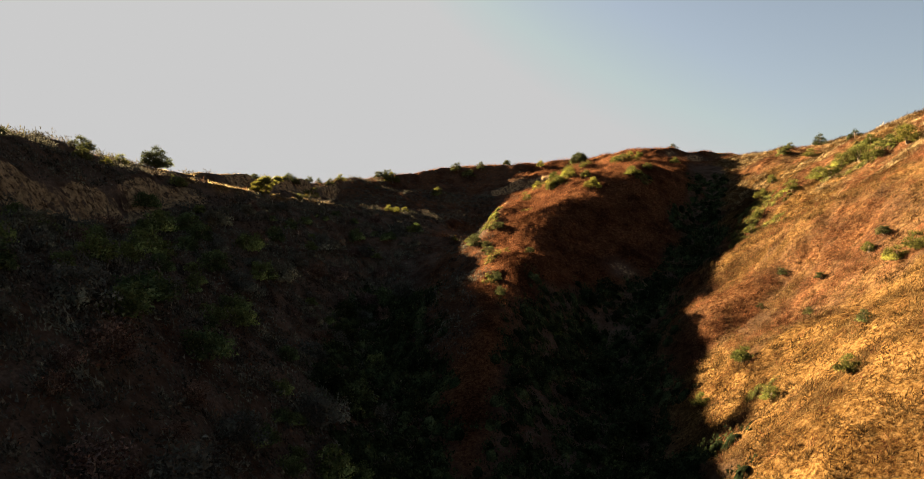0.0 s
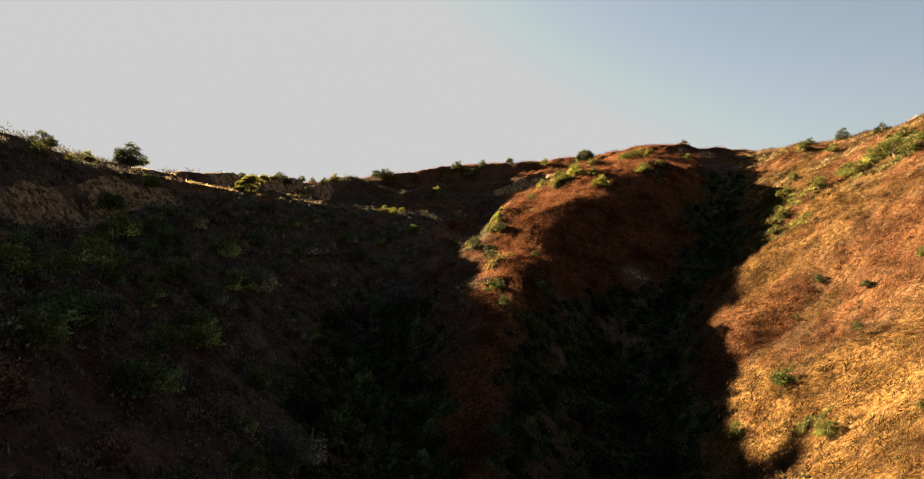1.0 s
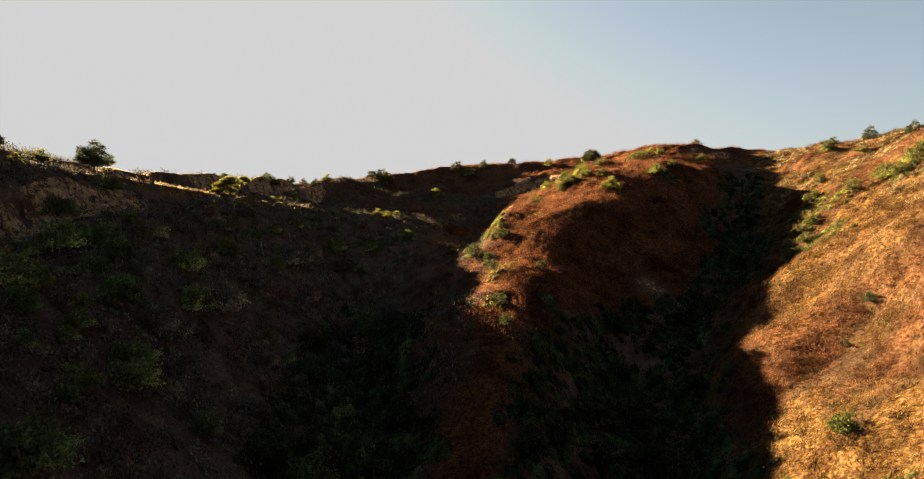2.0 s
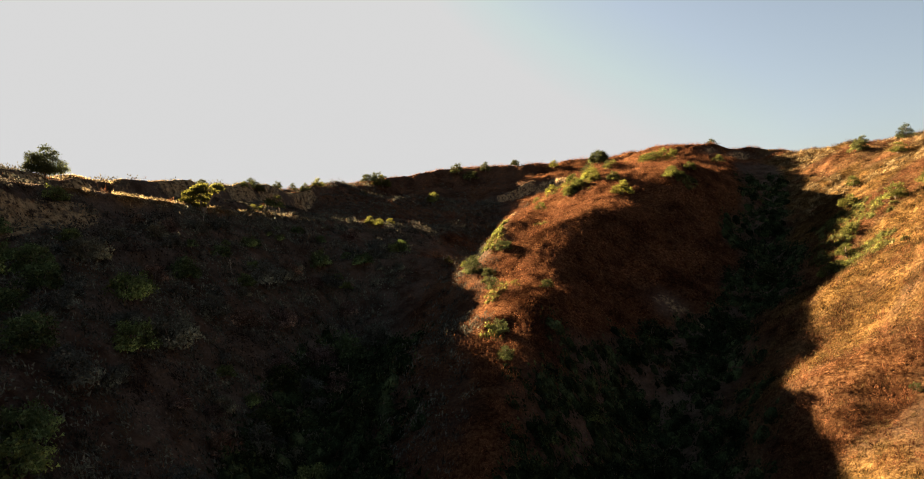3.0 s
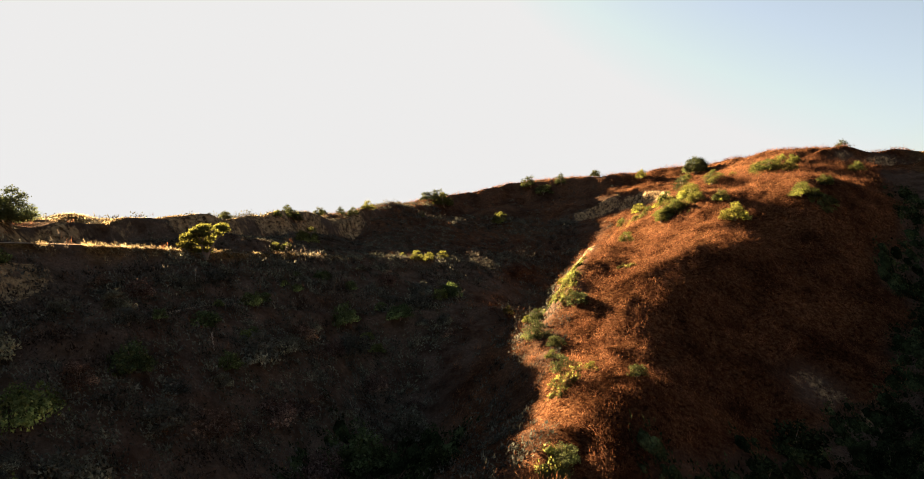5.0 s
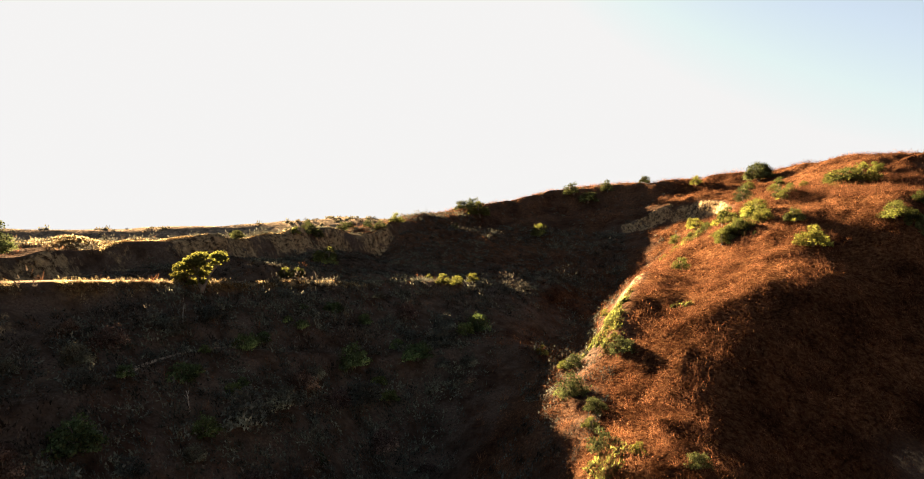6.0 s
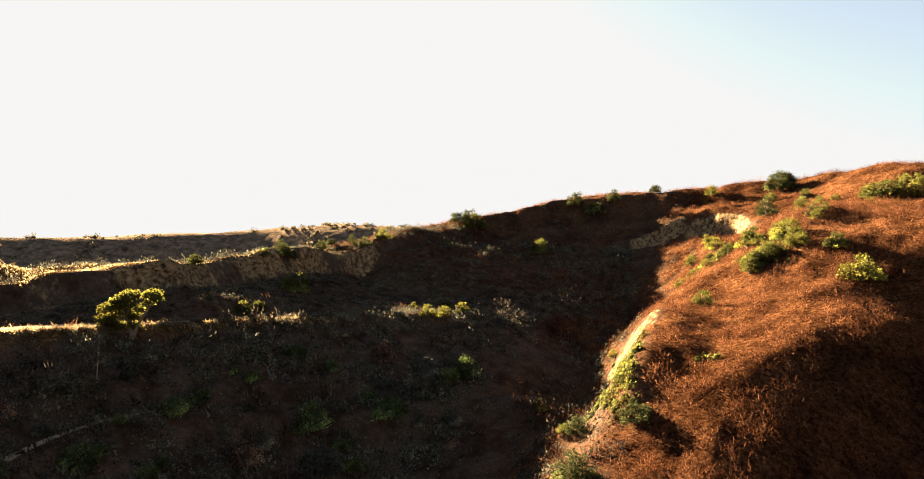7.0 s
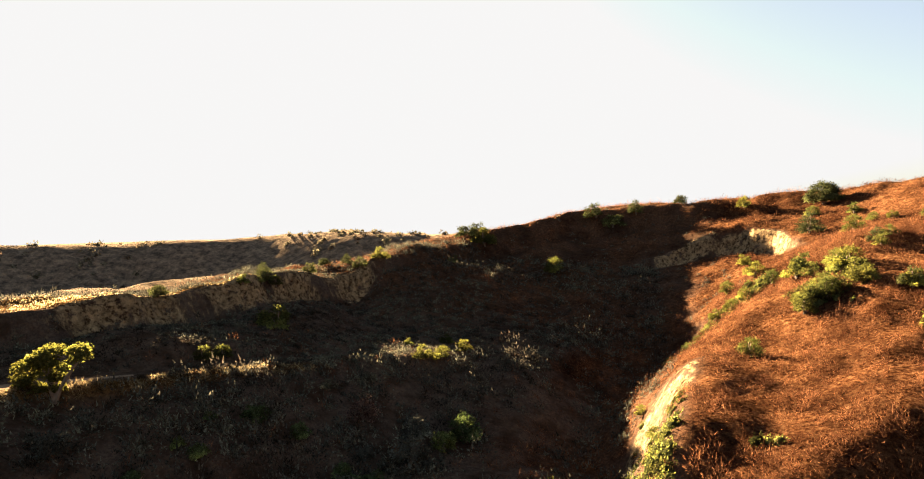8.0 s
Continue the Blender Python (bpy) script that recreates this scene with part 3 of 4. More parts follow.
def mounds(x, y, radius, tall, sprays, long, wide, core=0.0, low=0.55, high=1.4):
    """Rounded bushes bristling with twigs or leaf sprays, round a dense core where one is asked for."""
    z = ground_at(x, y)
    gx, gy = (ground_at(x + 0.6, y) - z) / 0.6, (ground_at(x, y + 0.6) - z) / 0.6
    hold = np.hypot(gx, gy) < 1.7                            # nothing roots on a cliff face
    x, y, z, gx, gy = x[hold], y[hold], z[hold], np.clip(gx[hold], -0.75, 0.75), np.clip(gy[hold], -0.75, 0.75)
    n = len(x)
    r = radius * dice.uniform(low, high, n) * (1 + 0.25 * wave(x, y, 5.0, 30))
    h = r * tall * dice.uniform(0.75, 1.3, n)
    sides = 6
    a = 2 * np.pi * (np.arange(sides)[None] / sides + dice.random((n, 1)))

    def ring(out, up):
        o = out * dice.uniform(0.8, 1.2, (n, sides))
        return np.stack([o * np.cos(a), o * np.sin(a), up * dice.uniform(0.8, 1.2, (n, sides))], -1)

    body = np.concatenate([ring(1.0, -0.15), ring(0.85, 0.45), ring(0.45, 0.85), np.stack([dice.normal(0, 0.1, (n, 1)), dice.normal(0, 0.1, (n, 1)), dice.uniform(0.9, 1.1, (n, 1))], -1)], 1)
    k = np.arange(sides)
    j = (k + 1) % sides
    tri = []
    for low_ring in (0, sides):
        tri += [np.stack([low_ring + k, low_ring + j, low_ring + sides + j], -1), np.stack([low_ring + k, low_ring + sides + j, low_ring + sides + k], -1)]
    tri.append(np.stack([2 * sides + k, 2 * sides + j, np.full(sides, 3 * sides)], -1))
    tri = np.concatenate(tri)
    v = dice.normal(0, 1, (n, sprays, 3))
    v[..., 2] = np.abs(v[..., 2]) * 0.9 + 0.05
    v /= np.linalg.norm(v, axis=2)[..., None]
    foot = v * dice.uniform(0.2 + 0.4 * (core > 0), 0.95, (n, sprays, 1))
    flat = np.stack([r, r, h], -1)[:, None]
    foot, way = foot * flat, v + dice.normal(0, 0.38, (n, sprays, 3)) + np.array([0, 0, 0.25])
    reach = long * dice.uniform(0.4, 1.25, (n, sprays, 1)) * (0.6 + 0.4 * (r / radius))[:, None, None]
    side = np.cross(way, dice.normal(0, 1, (n, sprays, 3)))
    side *= wide * dice.uniform(0.5, 1.5, (n, sprays, 1)) / (np.linalg.norm(side, axis=2)[..., None] + 1e-6)
    spray = np.stack([foot - side, foot + side, foot + way * reach], 2).reshape(n, sprays * 3, 3)
    local = np.concatenate([body * flat * core, spray], 1) if core else spray
    local[..., 2] += gx[:, None] * local[..., 0] + gy[:, None] * local[..., 1]
    m = 3 * sides + 1 if core else 0
    faces = m + np.arange(sprays * 3).reshape(-1, 3)
    faces = np.concatenate([tri, faces]) if core else faces
    verts = (local + np.stack([x, y, z - 0.03], -1)[:, None]).reshape(-1, 3)
    return verts, (faces[None] + (np.arange(n) * (m + sprays * 3))[:, None, None]).reshape(-1, 3)


def cover(name, parts, material, label, category):
    starts = np.cumsum([0] + [len(p[0]) for p in parts])
    verts, faces = np.concatenate([p[0] for p in parts]), np.concatenate([p[1] + s for p, s in zip(parts, starts)])
    return tagged(new(name, sheet_mesh(name, verts, faces, material, True)), label, category, kind="stuff")


def west_of_gully(x, y):
    line = np.array([(a, b) for a, b, _ in WEST_GULLY] + [(-2, 150), (6, 165), (16, 180), (20, 200)], float)
    return ramp(np.interp(y, line[:, 1], line[:, 0]) - x + 2.5 * wave(x, y, 7.0, 50), -2.0, 3.0)


def open_ground(x, y):
    """0 on roads and bare rock, 1 elsewhere."""
    d1, _, _ = along(DIRT_ROAD[:9], x, y)
    d2, _, _ = along(TRAIL, x, y)
    return ramp(d1, 1.2, 1.9) * (0.4 + 0.6 * ramp(d2, 0.4, 1.0)) * (1 - np.clip(1.4 * bare_rock(x, y), 0, np.where(x < -20, 0.72, 0.97)))


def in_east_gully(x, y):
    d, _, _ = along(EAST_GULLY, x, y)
    # wider low down: the dark scrub also deepens the shade on the flanks
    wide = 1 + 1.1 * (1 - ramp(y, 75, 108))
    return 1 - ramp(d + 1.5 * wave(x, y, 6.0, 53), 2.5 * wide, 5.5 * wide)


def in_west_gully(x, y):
    # reaches up the flanks, where the dark scrub deepens the shade
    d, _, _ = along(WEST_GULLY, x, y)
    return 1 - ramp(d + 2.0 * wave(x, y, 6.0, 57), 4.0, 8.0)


def east_hill(x, y):
    line = np.array([(a, b) for a, b, _ in EAST_GULLY] + [(70, 175)], float)
    return ramp(x - np.interp(y, line[:, 1], line[:, 0]), -1.0, 3.0)


def rust_drift(x, y):
    face = 1 - ramp(np.hypot((x - 40) / 14, (y - 80) / 24), 0.6, 1.1)
    flow = rough(x * 0.35 + y * 0.1, y - x * 0.38, 8.0, 3, 60)           # drifts that run down the slope
    return np.maximum(0.9 * face * ramp(flow, -0.9, -0.1), 0.9 * ramp(flow, -0.1, 0.35)) * ramp(y, 40, 58)


def golden_weight(x, y):
    return east_hill(x, y) * open_ground(x, y) * (1 - 0.92 * rust_drift(x, y)) * (1 - in_east_gully(x, y))


def rust_weight(x, y):
    hill = east_hill(x, y)
    spur = (1 - hill) * (1 - west_of_gully(x, y))
    north = west_of_gully(x, y) * ramp(y, 150, 172)
    return open_ground(x, y) * (1 - 0.8 * in_east_gully(x, y)) * (1 - 0.7 * in_west_gully(x, y)) * (1 - 0.9 * on_mesa(x, y)) * (1 - 0.35 * spur_shade(x, y)) * np.clip(spur + 0.55 * north + hill * (0.15 + 0.85 * rust_drift(x, y)) + 0.15 * west_of_gully(x, y), 0, 1)


def on_mesa(x, y):
    d, side, _ = along(MESA_CLIFF, x, y)
    return ramp(d * side, 0.5, 2.0) * (1 - ramp(d, 10, 26)) * (1 - ramp(y, 138, 152)) * ramp(y, 111, 119)


def spur_shade(x, y):
    """The flank below the spur's western edge: sage displaces rust to imitate its shade."""
    d, _, _ = along([(-3, 72, 0), (-2, 95, 0), (0, 112, 0), (2, 127, 0), (3, 140, 0), (7, 155, 0), (10, 168, 0), (8, 186, 0)], x, y)
    return 1 - ramp(d + 1.5 * wave(x, y, 5.0, 83), 3.0, 6.0)


def road_berm(x, y):
    d, side, _ = along(DIRT_ROAD[4:], x, y)
    return (side < 0) * ramp(d, 1.3, 1.7) * (1 - ramp(d, 2.2, 3.0)) * ramp(wave(x, y, 3.0, 81), -0.9, -0.2) * (1 - ramp(y, 126, 133))


def far_weight(x, y):
    e = np.hypot(np.maximum(np.abs(x - 13) - 76, 0), np.maximum(np.abs(y - 122) - 98, 0))
    return ramp(e, 3, 9) * ramp(rough(x, y, 30.0, 3, 90), -0.4, 0.5) * ramp(y, 80, 140)


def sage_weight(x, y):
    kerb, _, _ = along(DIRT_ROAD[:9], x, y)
    return open_ground(x, y) * np.where(y > 97, ramp(kerb, 1.8, 3.6), 1.0) * (1 - on_mesa(x, y) * (1 - 0.6 * ramp(y, 128, 140))) * (1 - 0.8 * (road_berm(x, y) > 0.3)) * (1 - 0.85 * np.maximum(in_east_gully(x, y), in_west_gully(x, y) * (1 - ramp(y, 88, 108)))) * np.clip(west_of_gully(x, y) * (0.72 + 0.28 * ramp(rough(x, y, 11.0, 3, 66), -0.5, 0.2)) * (1 - 0.3 * ramp(y, 150, 172)) + 0.5 * spur_shade(x, y), 0, 1)


def bench(x, y):
    """The terrace between the road's edge and the cliff, where the scrub stays low."""
    line = np.array([(a, b) for a, b, _ in DIRT_ROAD[4:]] + [(-2, 172)], float)
    return ramp(np.interp(y, line[:, 1], line[:, 0]) + 1.5 - x, -1.5, 1.0) * ramp(y, 94, 104) * (1 - on_mesa(x, y)) * (1 - ramp(y, 168, 178))


for layer, weights in (("rusty", np.clip(rust_weight(GX, GY), 0, 1)), ("golden", np.clip(golden_weight(GX, GY) + on_mesa(GX, GY) + road_berm(GX, GY), 0, 1))):
    ground_mesh.attributes.new(layer, "FLOAT", "POINT").data.foreach_set("value", weights.astype(np.float32).ravel())

cover("dry_grass", [mounds(*scatter(19000, 14, 92, 24, 165, golden_weight), 0.68, 0.6, 34, 0.3, 0.018, 0, 0.45, 1.6), mounds(*scatter(2400, 10, 72, -8, 24, golden_weight), 0.8, 0.6, 22, 0.32, 0.024), tufts(*scatter(14000, 14, 92, 24, 165, golden_weight), 6, 0.45, 0.4, 0.015)], GOLDEN,
      "golden dry grass in bunches over a sunlit hillside", "dry grass")
cover("pale_grass", [tufts(*scatter(16000, -75, -40, 100, 160, on_mesa), 8, 0.28, 0.34, 0.022), mounds(*scatter(26000, -52, -12, 96, 150, road_berm), 0.40, 0.75, 34, 0.15, 0.022),
                     mounds(*scatter(9000, 44, 92, 84, 165, lambda x, y: golden_weight(x, y) * ramp(rough(x, y, 12.0, 3, 88) + (x - 62) / 30, -0.2, 0.5)), 0.55, 0.5, 22, 0.3, 0.02)], PALE,
      "pale dry grass on the mesa rim, road edge and upper hillside", "dry grass")
def clumped(x, y):
    """Brush in clumps, with the thatch showing between."""
    return rust_weight(x, y) * (0.25 + 0.75 * ramp(wave(x, y, 2.6, 34) + 0.5 * wave(x, y, 1.2, 35), -0.45, 0.15))


cover("dry_brush", [mounds(*scatter(14500, -5, 60, 55, 165, clumped), 0.78, 0.8, 46, 0.2, 0.014), mounds(*scatter(3000, -5, 60, 70, 165, clumped), 1.25, 0.85, 90, 0.24, 0.015),
                    mounds(*scatter(8000, -50, 75, 150, 226, rust_weight), 0.9, 0.7, 30, 0.2, 0.022),
                    mounds(*scatter(5000, -60, -3, 24, 150, rust_weight), 0.6, 0.75, 24, 0.34, 0.02), mounds(*scatter(10000, 14, 92, 24, 165, lambda x, y: rust_weight(x, y) * east_hill(x, y)), 0.66, 0.65, 32, 0.3, 0.016)], RUST,
      "rust-brown dry brush covering the spur and slopes", "dry brush")
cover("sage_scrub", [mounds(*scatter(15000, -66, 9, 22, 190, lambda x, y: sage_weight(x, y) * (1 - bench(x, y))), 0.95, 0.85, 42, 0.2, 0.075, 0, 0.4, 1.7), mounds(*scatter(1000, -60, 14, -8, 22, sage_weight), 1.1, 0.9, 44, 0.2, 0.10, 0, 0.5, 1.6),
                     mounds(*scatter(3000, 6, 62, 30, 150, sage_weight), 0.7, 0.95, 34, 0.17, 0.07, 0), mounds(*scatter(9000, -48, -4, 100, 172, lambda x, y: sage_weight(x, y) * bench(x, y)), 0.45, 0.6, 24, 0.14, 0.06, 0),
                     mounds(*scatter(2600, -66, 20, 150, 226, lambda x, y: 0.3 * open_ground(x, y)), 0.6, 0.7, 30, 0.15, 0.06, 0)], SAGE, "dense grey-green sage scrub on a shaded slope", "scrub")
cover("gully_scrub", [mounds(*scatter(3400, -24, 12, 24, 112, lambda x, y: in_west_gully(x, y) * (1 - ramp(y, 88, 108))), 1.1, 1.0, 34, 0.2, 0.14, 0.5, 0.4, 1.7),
                      mounds(*scatter(9500, 0, 64, 24, 150, lambda x, y: 0.95 * in_east_gully(x, y)), 0.95, 1.0, 30, 0.17, 0.12, 0.48, 0.4, 1.7)], DEEP_SHADE, "thick deep green gully scrub with shade darkened into its colour", "scrub")


def green_weight(x, y):
    """Where low green scrub grows in the sun: the gully's edge, the spur's top and nose, the high hillside."""
    spots = ((50, 104, 4, 9), (55, 113, 4, 7), (66, 101, 7, 5), (71, 106, 5, 5), (23, 144, 4, 5), (43, 164, 5, 2.5), (38, 133, 5, 2), (5, 98, 1.6, 2.5), (4, 87, 1.2, 2), (26, 52, 1.6, 1.2), (14, 157, 3, 3), (18.5, 157, 3, 2), (11, 155, 2, 3), (12, 119, 1.5, 0.8))
    total = np.zeros(np.shape(x))
    for px, py, rx, ry in spots:
        total = np.maximum(total, 1 - ramp(np.hypot((x - px) / rx, (y - py) / ry), 0.3, 1.1))
    d, _, drop = along(NOSE_CUT, x, y)
    ledge = 0.55 * (1 - ramp(d, 1.2, 2.6)) * (drop > 1.0)
    return np.maximum(ledge, open_ground(x, y) * total) * ramp(wave(x, y, 3.5, 95), -0.4, 0.3)


cover("green_scrub", [mounds(*scatter(56000, 0, 80, 45, 170, green_weight), 0.6, 0.85, 40, 0.11, 0.05, 0.6)], LIME, "low yellow-green scrub in patches among the dry brush", "scrub")
cover("distant_scrub", [mounds(*scatter(4500, -330, 160, 90, 520, far_weight), 1.3, 0.8, 24, 0.4, 0.40, 0.5, 0.4, 2.0)], SAGE, "scrub dotted over the hills behind the mesa", "scrub")

# ---- shrubs and trees ----
def tube(points, radii, sides=5):
    """A tapered limb through points."""
    points = [Vector(p) for p in points]
    verts, faces = [], []
    for i, (p, r) in enumerate(zip(points, radii)):
        way = (points[min(i + 1, len(points) - 1)] - points[max(i - 1, 0)]).normalized()
        a = way.orthogonal().normalized()
        b = way.cross(a)
        for k in range(sides):
            w = 2 * math.pi * k / sides
            verts.append(p + (a * math.cos(w) + b * math.sin(w)) * r)
    for i in range(len(points) - 1):
        for k in range(sides):
            n = (k + 1) % sides
            faces.append((i * sides + k, i * sides + n, (i + 1) * sides + n, (i + 1) * sides + k))
    return verts, faces


def limbs_mesh(name, ends, thick, rng, base=0.03):
    """Several stems that leave the ground together and bend out to the crown's lobes."""
    verts, faces = [], []
    for end in ends:
        a = rng.uniform(0, 2 * math.pi)
        foot = Vector((base * math.cos(a), base * math.sin(a), -0.06))
        end = Vector(end)
        mid = foot.lerp(end, 0.5) + Vector((rng.uniform(-0.05, 0.05), rng.uniform(-0.05, 0.05), 0.07))
        quarter = foot.lerp(mid, 0.5) + Vector((0, 0, 0.03))
        v, f = tube([foot, quarter, mid, mid.lerp(end, 0.6), end], [thick, thick * 0.8, thick * 0.55, thick * 0.35, thick * 0.12], 4)
        off = len(verts)
        verts += v
        faces += [tuple(i + off for i in q) for q in f]
        for _ in range(1):
            p = mid.lerp(end, rng.uniform(0.2, 0.7))
            tip = p + Vector((rng.uniform(-0.16, 0.16), rng.uniform(-0.16, 0.16), rng.uniform(0.04, 0.16)))
            v, f = tube([p, p.lerp(tip, 0.5) + Vector((0, 0, 0.015)), tip], [thick * 0.3, thick * 0.2, thick * 0.06], 4)
            off = len(verts)
            verts += v
            faces += [tuple(i + off for i in q) for q in f]
    mesh = bpy.data.meshes.new(name)
    mesh.from_pydata(verts, [], faces)
    mesh.materials.append(BARK)
    return mesh


def crown_mesh(name, lobes, leaves, leaf, material, gen):
    """Leaf sprays over a cluster of uneven lobes."""
    c = np.array([l[:3] for l in lobes])
    r = np.array([l[3] for l in lobes])
    pick = gen.choice(len(lobes), leaves, p=r ** 2 / (r ** 2).sum())
    v = gen.normal(0, 1, (leaves, 3))
    v /= np.linalg.norm(v, axis=1)[:, None]
    v[:, 2] = np.where(v[:, 2] < -0.35, -v[:, 2] * 0.6, v[:, 2])
    rad = r[pick] * (1 - 0.45 * gen.random(leaves) ** 2.6) * (1 + 0.17 * gen.normal(0, 1, leaves))
    p = c[pick] + v * rad[:, None] * np.array([1, 1, 0.85])
    p[:, 2] = np.maximum(p[:, 2], 0.015)
    one = np.cross(v, gen.normal(0, 1, (leaves, 3)))                 # leaves lie mostly along the lobe's skin
    one /= np.linalg.norm(one, axis=1)[:, None] + 1e-6
    two = np.cross(v, one)
    w = gen.uniform(0, 2 * np.pi, (leaves, 1)) + np.array([0, 2.1, 4.2]) + gen.normal(0, 0.3, (leaves, 3))
    e = np.cos(w)[..., None] * one[:, None] + np.sin(w)[..., None] * two[:, None] + gen.normal(0, 0.7, (leaves, 3))[..., None] * v[:, None]
    verts = (p[:, None] + e * (leaf * gen.uniform(0.5, 1.4, leaves))[:, None, None]).reshape(-1, 3)
    return sheet_mesh(name, verts, np.arange(leaves * 3).reshape(-1, 3), material)


def plant(name, seed, lobe_count, high, leaves, leaf, material, thick=0.028, clear=0.0, shape=()):
    """One shrub or tree a metre wide: limbs and a crown under an empty at its foot."""
    rng, gen = random.Random(seed), np.random.default_rng(seed)
    lobes = list(shape)
    for i in range(0 if shape else lobe_count):
        a, d = 2 * math.pi * (i * 0.382 + rng.uniform(-0.08, 0.08)), 0.36 * math.sqrt((i + 0.3) / lobe_count)
        size = rng.uniform(0.12, 0.2)
        top = clear + (high - clear) * (1 - (d / 0.42) ** 2 * 0.55) * rng.uniform(0.72, 1.05) - size * 0.8
        lobes.append((d * math.cos(a) * rng.uniform(0.8, 1.25), d * math.sin(a) * rng.uniform(0.8, 1.25), max(top, size * 0.5), size))
        for k in range(2 if clear < 0.1 else 1):
            b, far = a + rng.uniform(-0.7, 0.7), d * rng.uniform(0.9, 1.2) + 0.05
            lobes.append((far * math.cos(b), far * math.sin(b), clear + (top - clear) * rng.uniform(0.15, 0.6), rng.uniform(0.11, 0.18)))
    whole = new(name)
    trunk = new("trunk", limbs_mesh("trunk", [l[:3] for l in lobes[:6 if clear < 0.05 else 9]], thick, rng))
    crown = new("crown", crown_mesh("crown", lobes, leaves, leaf, material, gen))
    trunk.parent = crown.parent = whole
    return whole


def stand(x, y, wide, turn=0.0, tall=1.0):
    """The pose of a plant of that width on the ground."""
    z = float(height(np.array([x]), np.array([y]))[0])
    return pose(x, y, z - 0.02, 0, 0, turn) @ Matrix.Diagonal((wide, wide, wide * tall, 1))


def planted(kinds, places, label, category, group):
    """Copies of the plants in turn, at places given by east, north and width."""
    for i, (x, y, wide) in enumerate(places):
        model = kinds[i % len(kinds)]
        spin = (i * 137.5) % 360
        m = stand(x, y, wide * 1.1, spin, 0.9 + 0.25 * ((i * 0.618) % 1))
        if "label" in model.keys():
            ob = copy_thing(model, m)
            ob.scale = m.to_scale()
        else:
            ob = model
            ob.matrix_basis = m
        tagged(ob, label, category, group)


def limes():
    return [plant("green_shrub", 11 + i, 7 + 2 * i, 0.58 + 0.08 * i, 3000, 0.022, LIME) for i in range(3)]


def darks():
    return [plant("dark_shrub", 31 + i, 9 + 2 * i, 0.66 + 0.07 * i, 2600, 0.025, OLIVE) for i in range(3)]


SPUR_TOP = [(20.2, 141.3, 2.6), (22, 141, 2.6), (24.9, 147.6, 2.4), (27.8, 131.4, 3.5), (29.2, 148.4, 1.8), (36.5, 132.8, 2.9), (41.6, 138.4, 2.3), (38.1, 132.5, 1.9), (16.1, 156.2, 2.0),
            (20.8, 175.4, 2.4), (19.6, 160.5, 2.8), (16.7, 162.6, 2.1), (21.8, 150.3, 2.9), (22.7, 148.1, 2.4), (19.9, 139.9, 2.4), (24.6, 145.3, 2.7), (24.9, 141.6, 2.7), (22.6, 141.4, 2.1), (27.9, 137.4, 2.4),
            (14.2, 133.7, 2.2), (33.8, 189.2, 2.5), (22.4, 150.5, 3.0), (20.9, 141.4, 2.0), (25.2, 145.4, 3.2), (25.1, 140.4, 2.3), (11.2, 154.9, 2.3), (12.3, 156, 2.0), (14.6, 157.9, 2.0), (17.6, 156.6, 1.8), (20.4, 155.3, 2.0), (22.3, 143.4, 2.0), (30.7, 150.7, 1.8), (33.8, 170.5, 2.8)]
SUMMIT_BUSHES = [(41.5, 165.7, 4.0), (44.5, 163.1, 4.4), (42.7, 164.2, 3.6), (54.4, 157.7, 2.6), (37.6, 182.3, 2.3), (37, 173.5, 1.8), (38.4, 170.9, 1.6), (33.3, 172, 1.4), (25.5, 201.5, 2.6), (47.5, 166, 2.6)]
NOSE_BUSHES = [(7.1, 98.5, 1.4), (3.9, 103.6, 1.3), (1, 117.8, 1.2), (-1.7, 123, 1.5), (5.2, 134.6, 1.4), (6.0, 128.6, 1.3)]
EAST_BUSHES = [(27.4, 59.1, 2.6), (26.2, 40.7, 1.8), (25.2, 49.1, 1.7), (56.4, 115.4, 2.7), (58.3, 108.3, 3.2), (61.4, 105.9, 3.4), (61.8, 103.1, 3.2), (64.7, 104.4, 3.8), (65.5, 101.2, 3.4), (65.9, 98.4, 3.3), (68.6, 98.4, 3.2),
               (68.3, 94, 3.8), (71.4, 107.2, 3.3), (74.8, 132.1, 3.0), (63.9, 126.7, 2.4), (41.5, 58.1, 2.4), (42.6, 56.9, 2.4), (43.1, 64.5, 1.5), (47.1, 102.5, 2.6), (49.2, 104.1, 2.4), (45.7, 102.1, 2.2), (51.9, 107.8, 2.3), (23, 58.2, 1.9)]
ROAD_BUSHES = [(-34, 138.8, 4.5), (-33.5, 125.7, 1.9), (-32.5, 127.2, 1.9), (-20.4, 144.4, 1.3), (-16.6, 138.4, 2.2), (-15.1, 140, 2.1), (-16.9, 148.2, 1.7), (-13.5, 143.4, 2.0), (-7.7, 182.2, 3.2)]
RIM_BUSHES = [(-25.2, 182.2, 2.4), (-21.9, 192.2, 4.6), (-40.1, 148.8, 2.0), (-41.6, 143.9, 1.7), (-33.3, 168, 2.8), (-53.5, 77.3, 2.2), (-48.5, 83.3, 2.0), (-50.5, 90.5, 2.4)]
LIMES, DARKS = limes(), darks()
planted(LIMES, SPUR_TOP, "rounded yellow-green shrub among dry brush on the spur", "shrub", "shrubs on the spur")
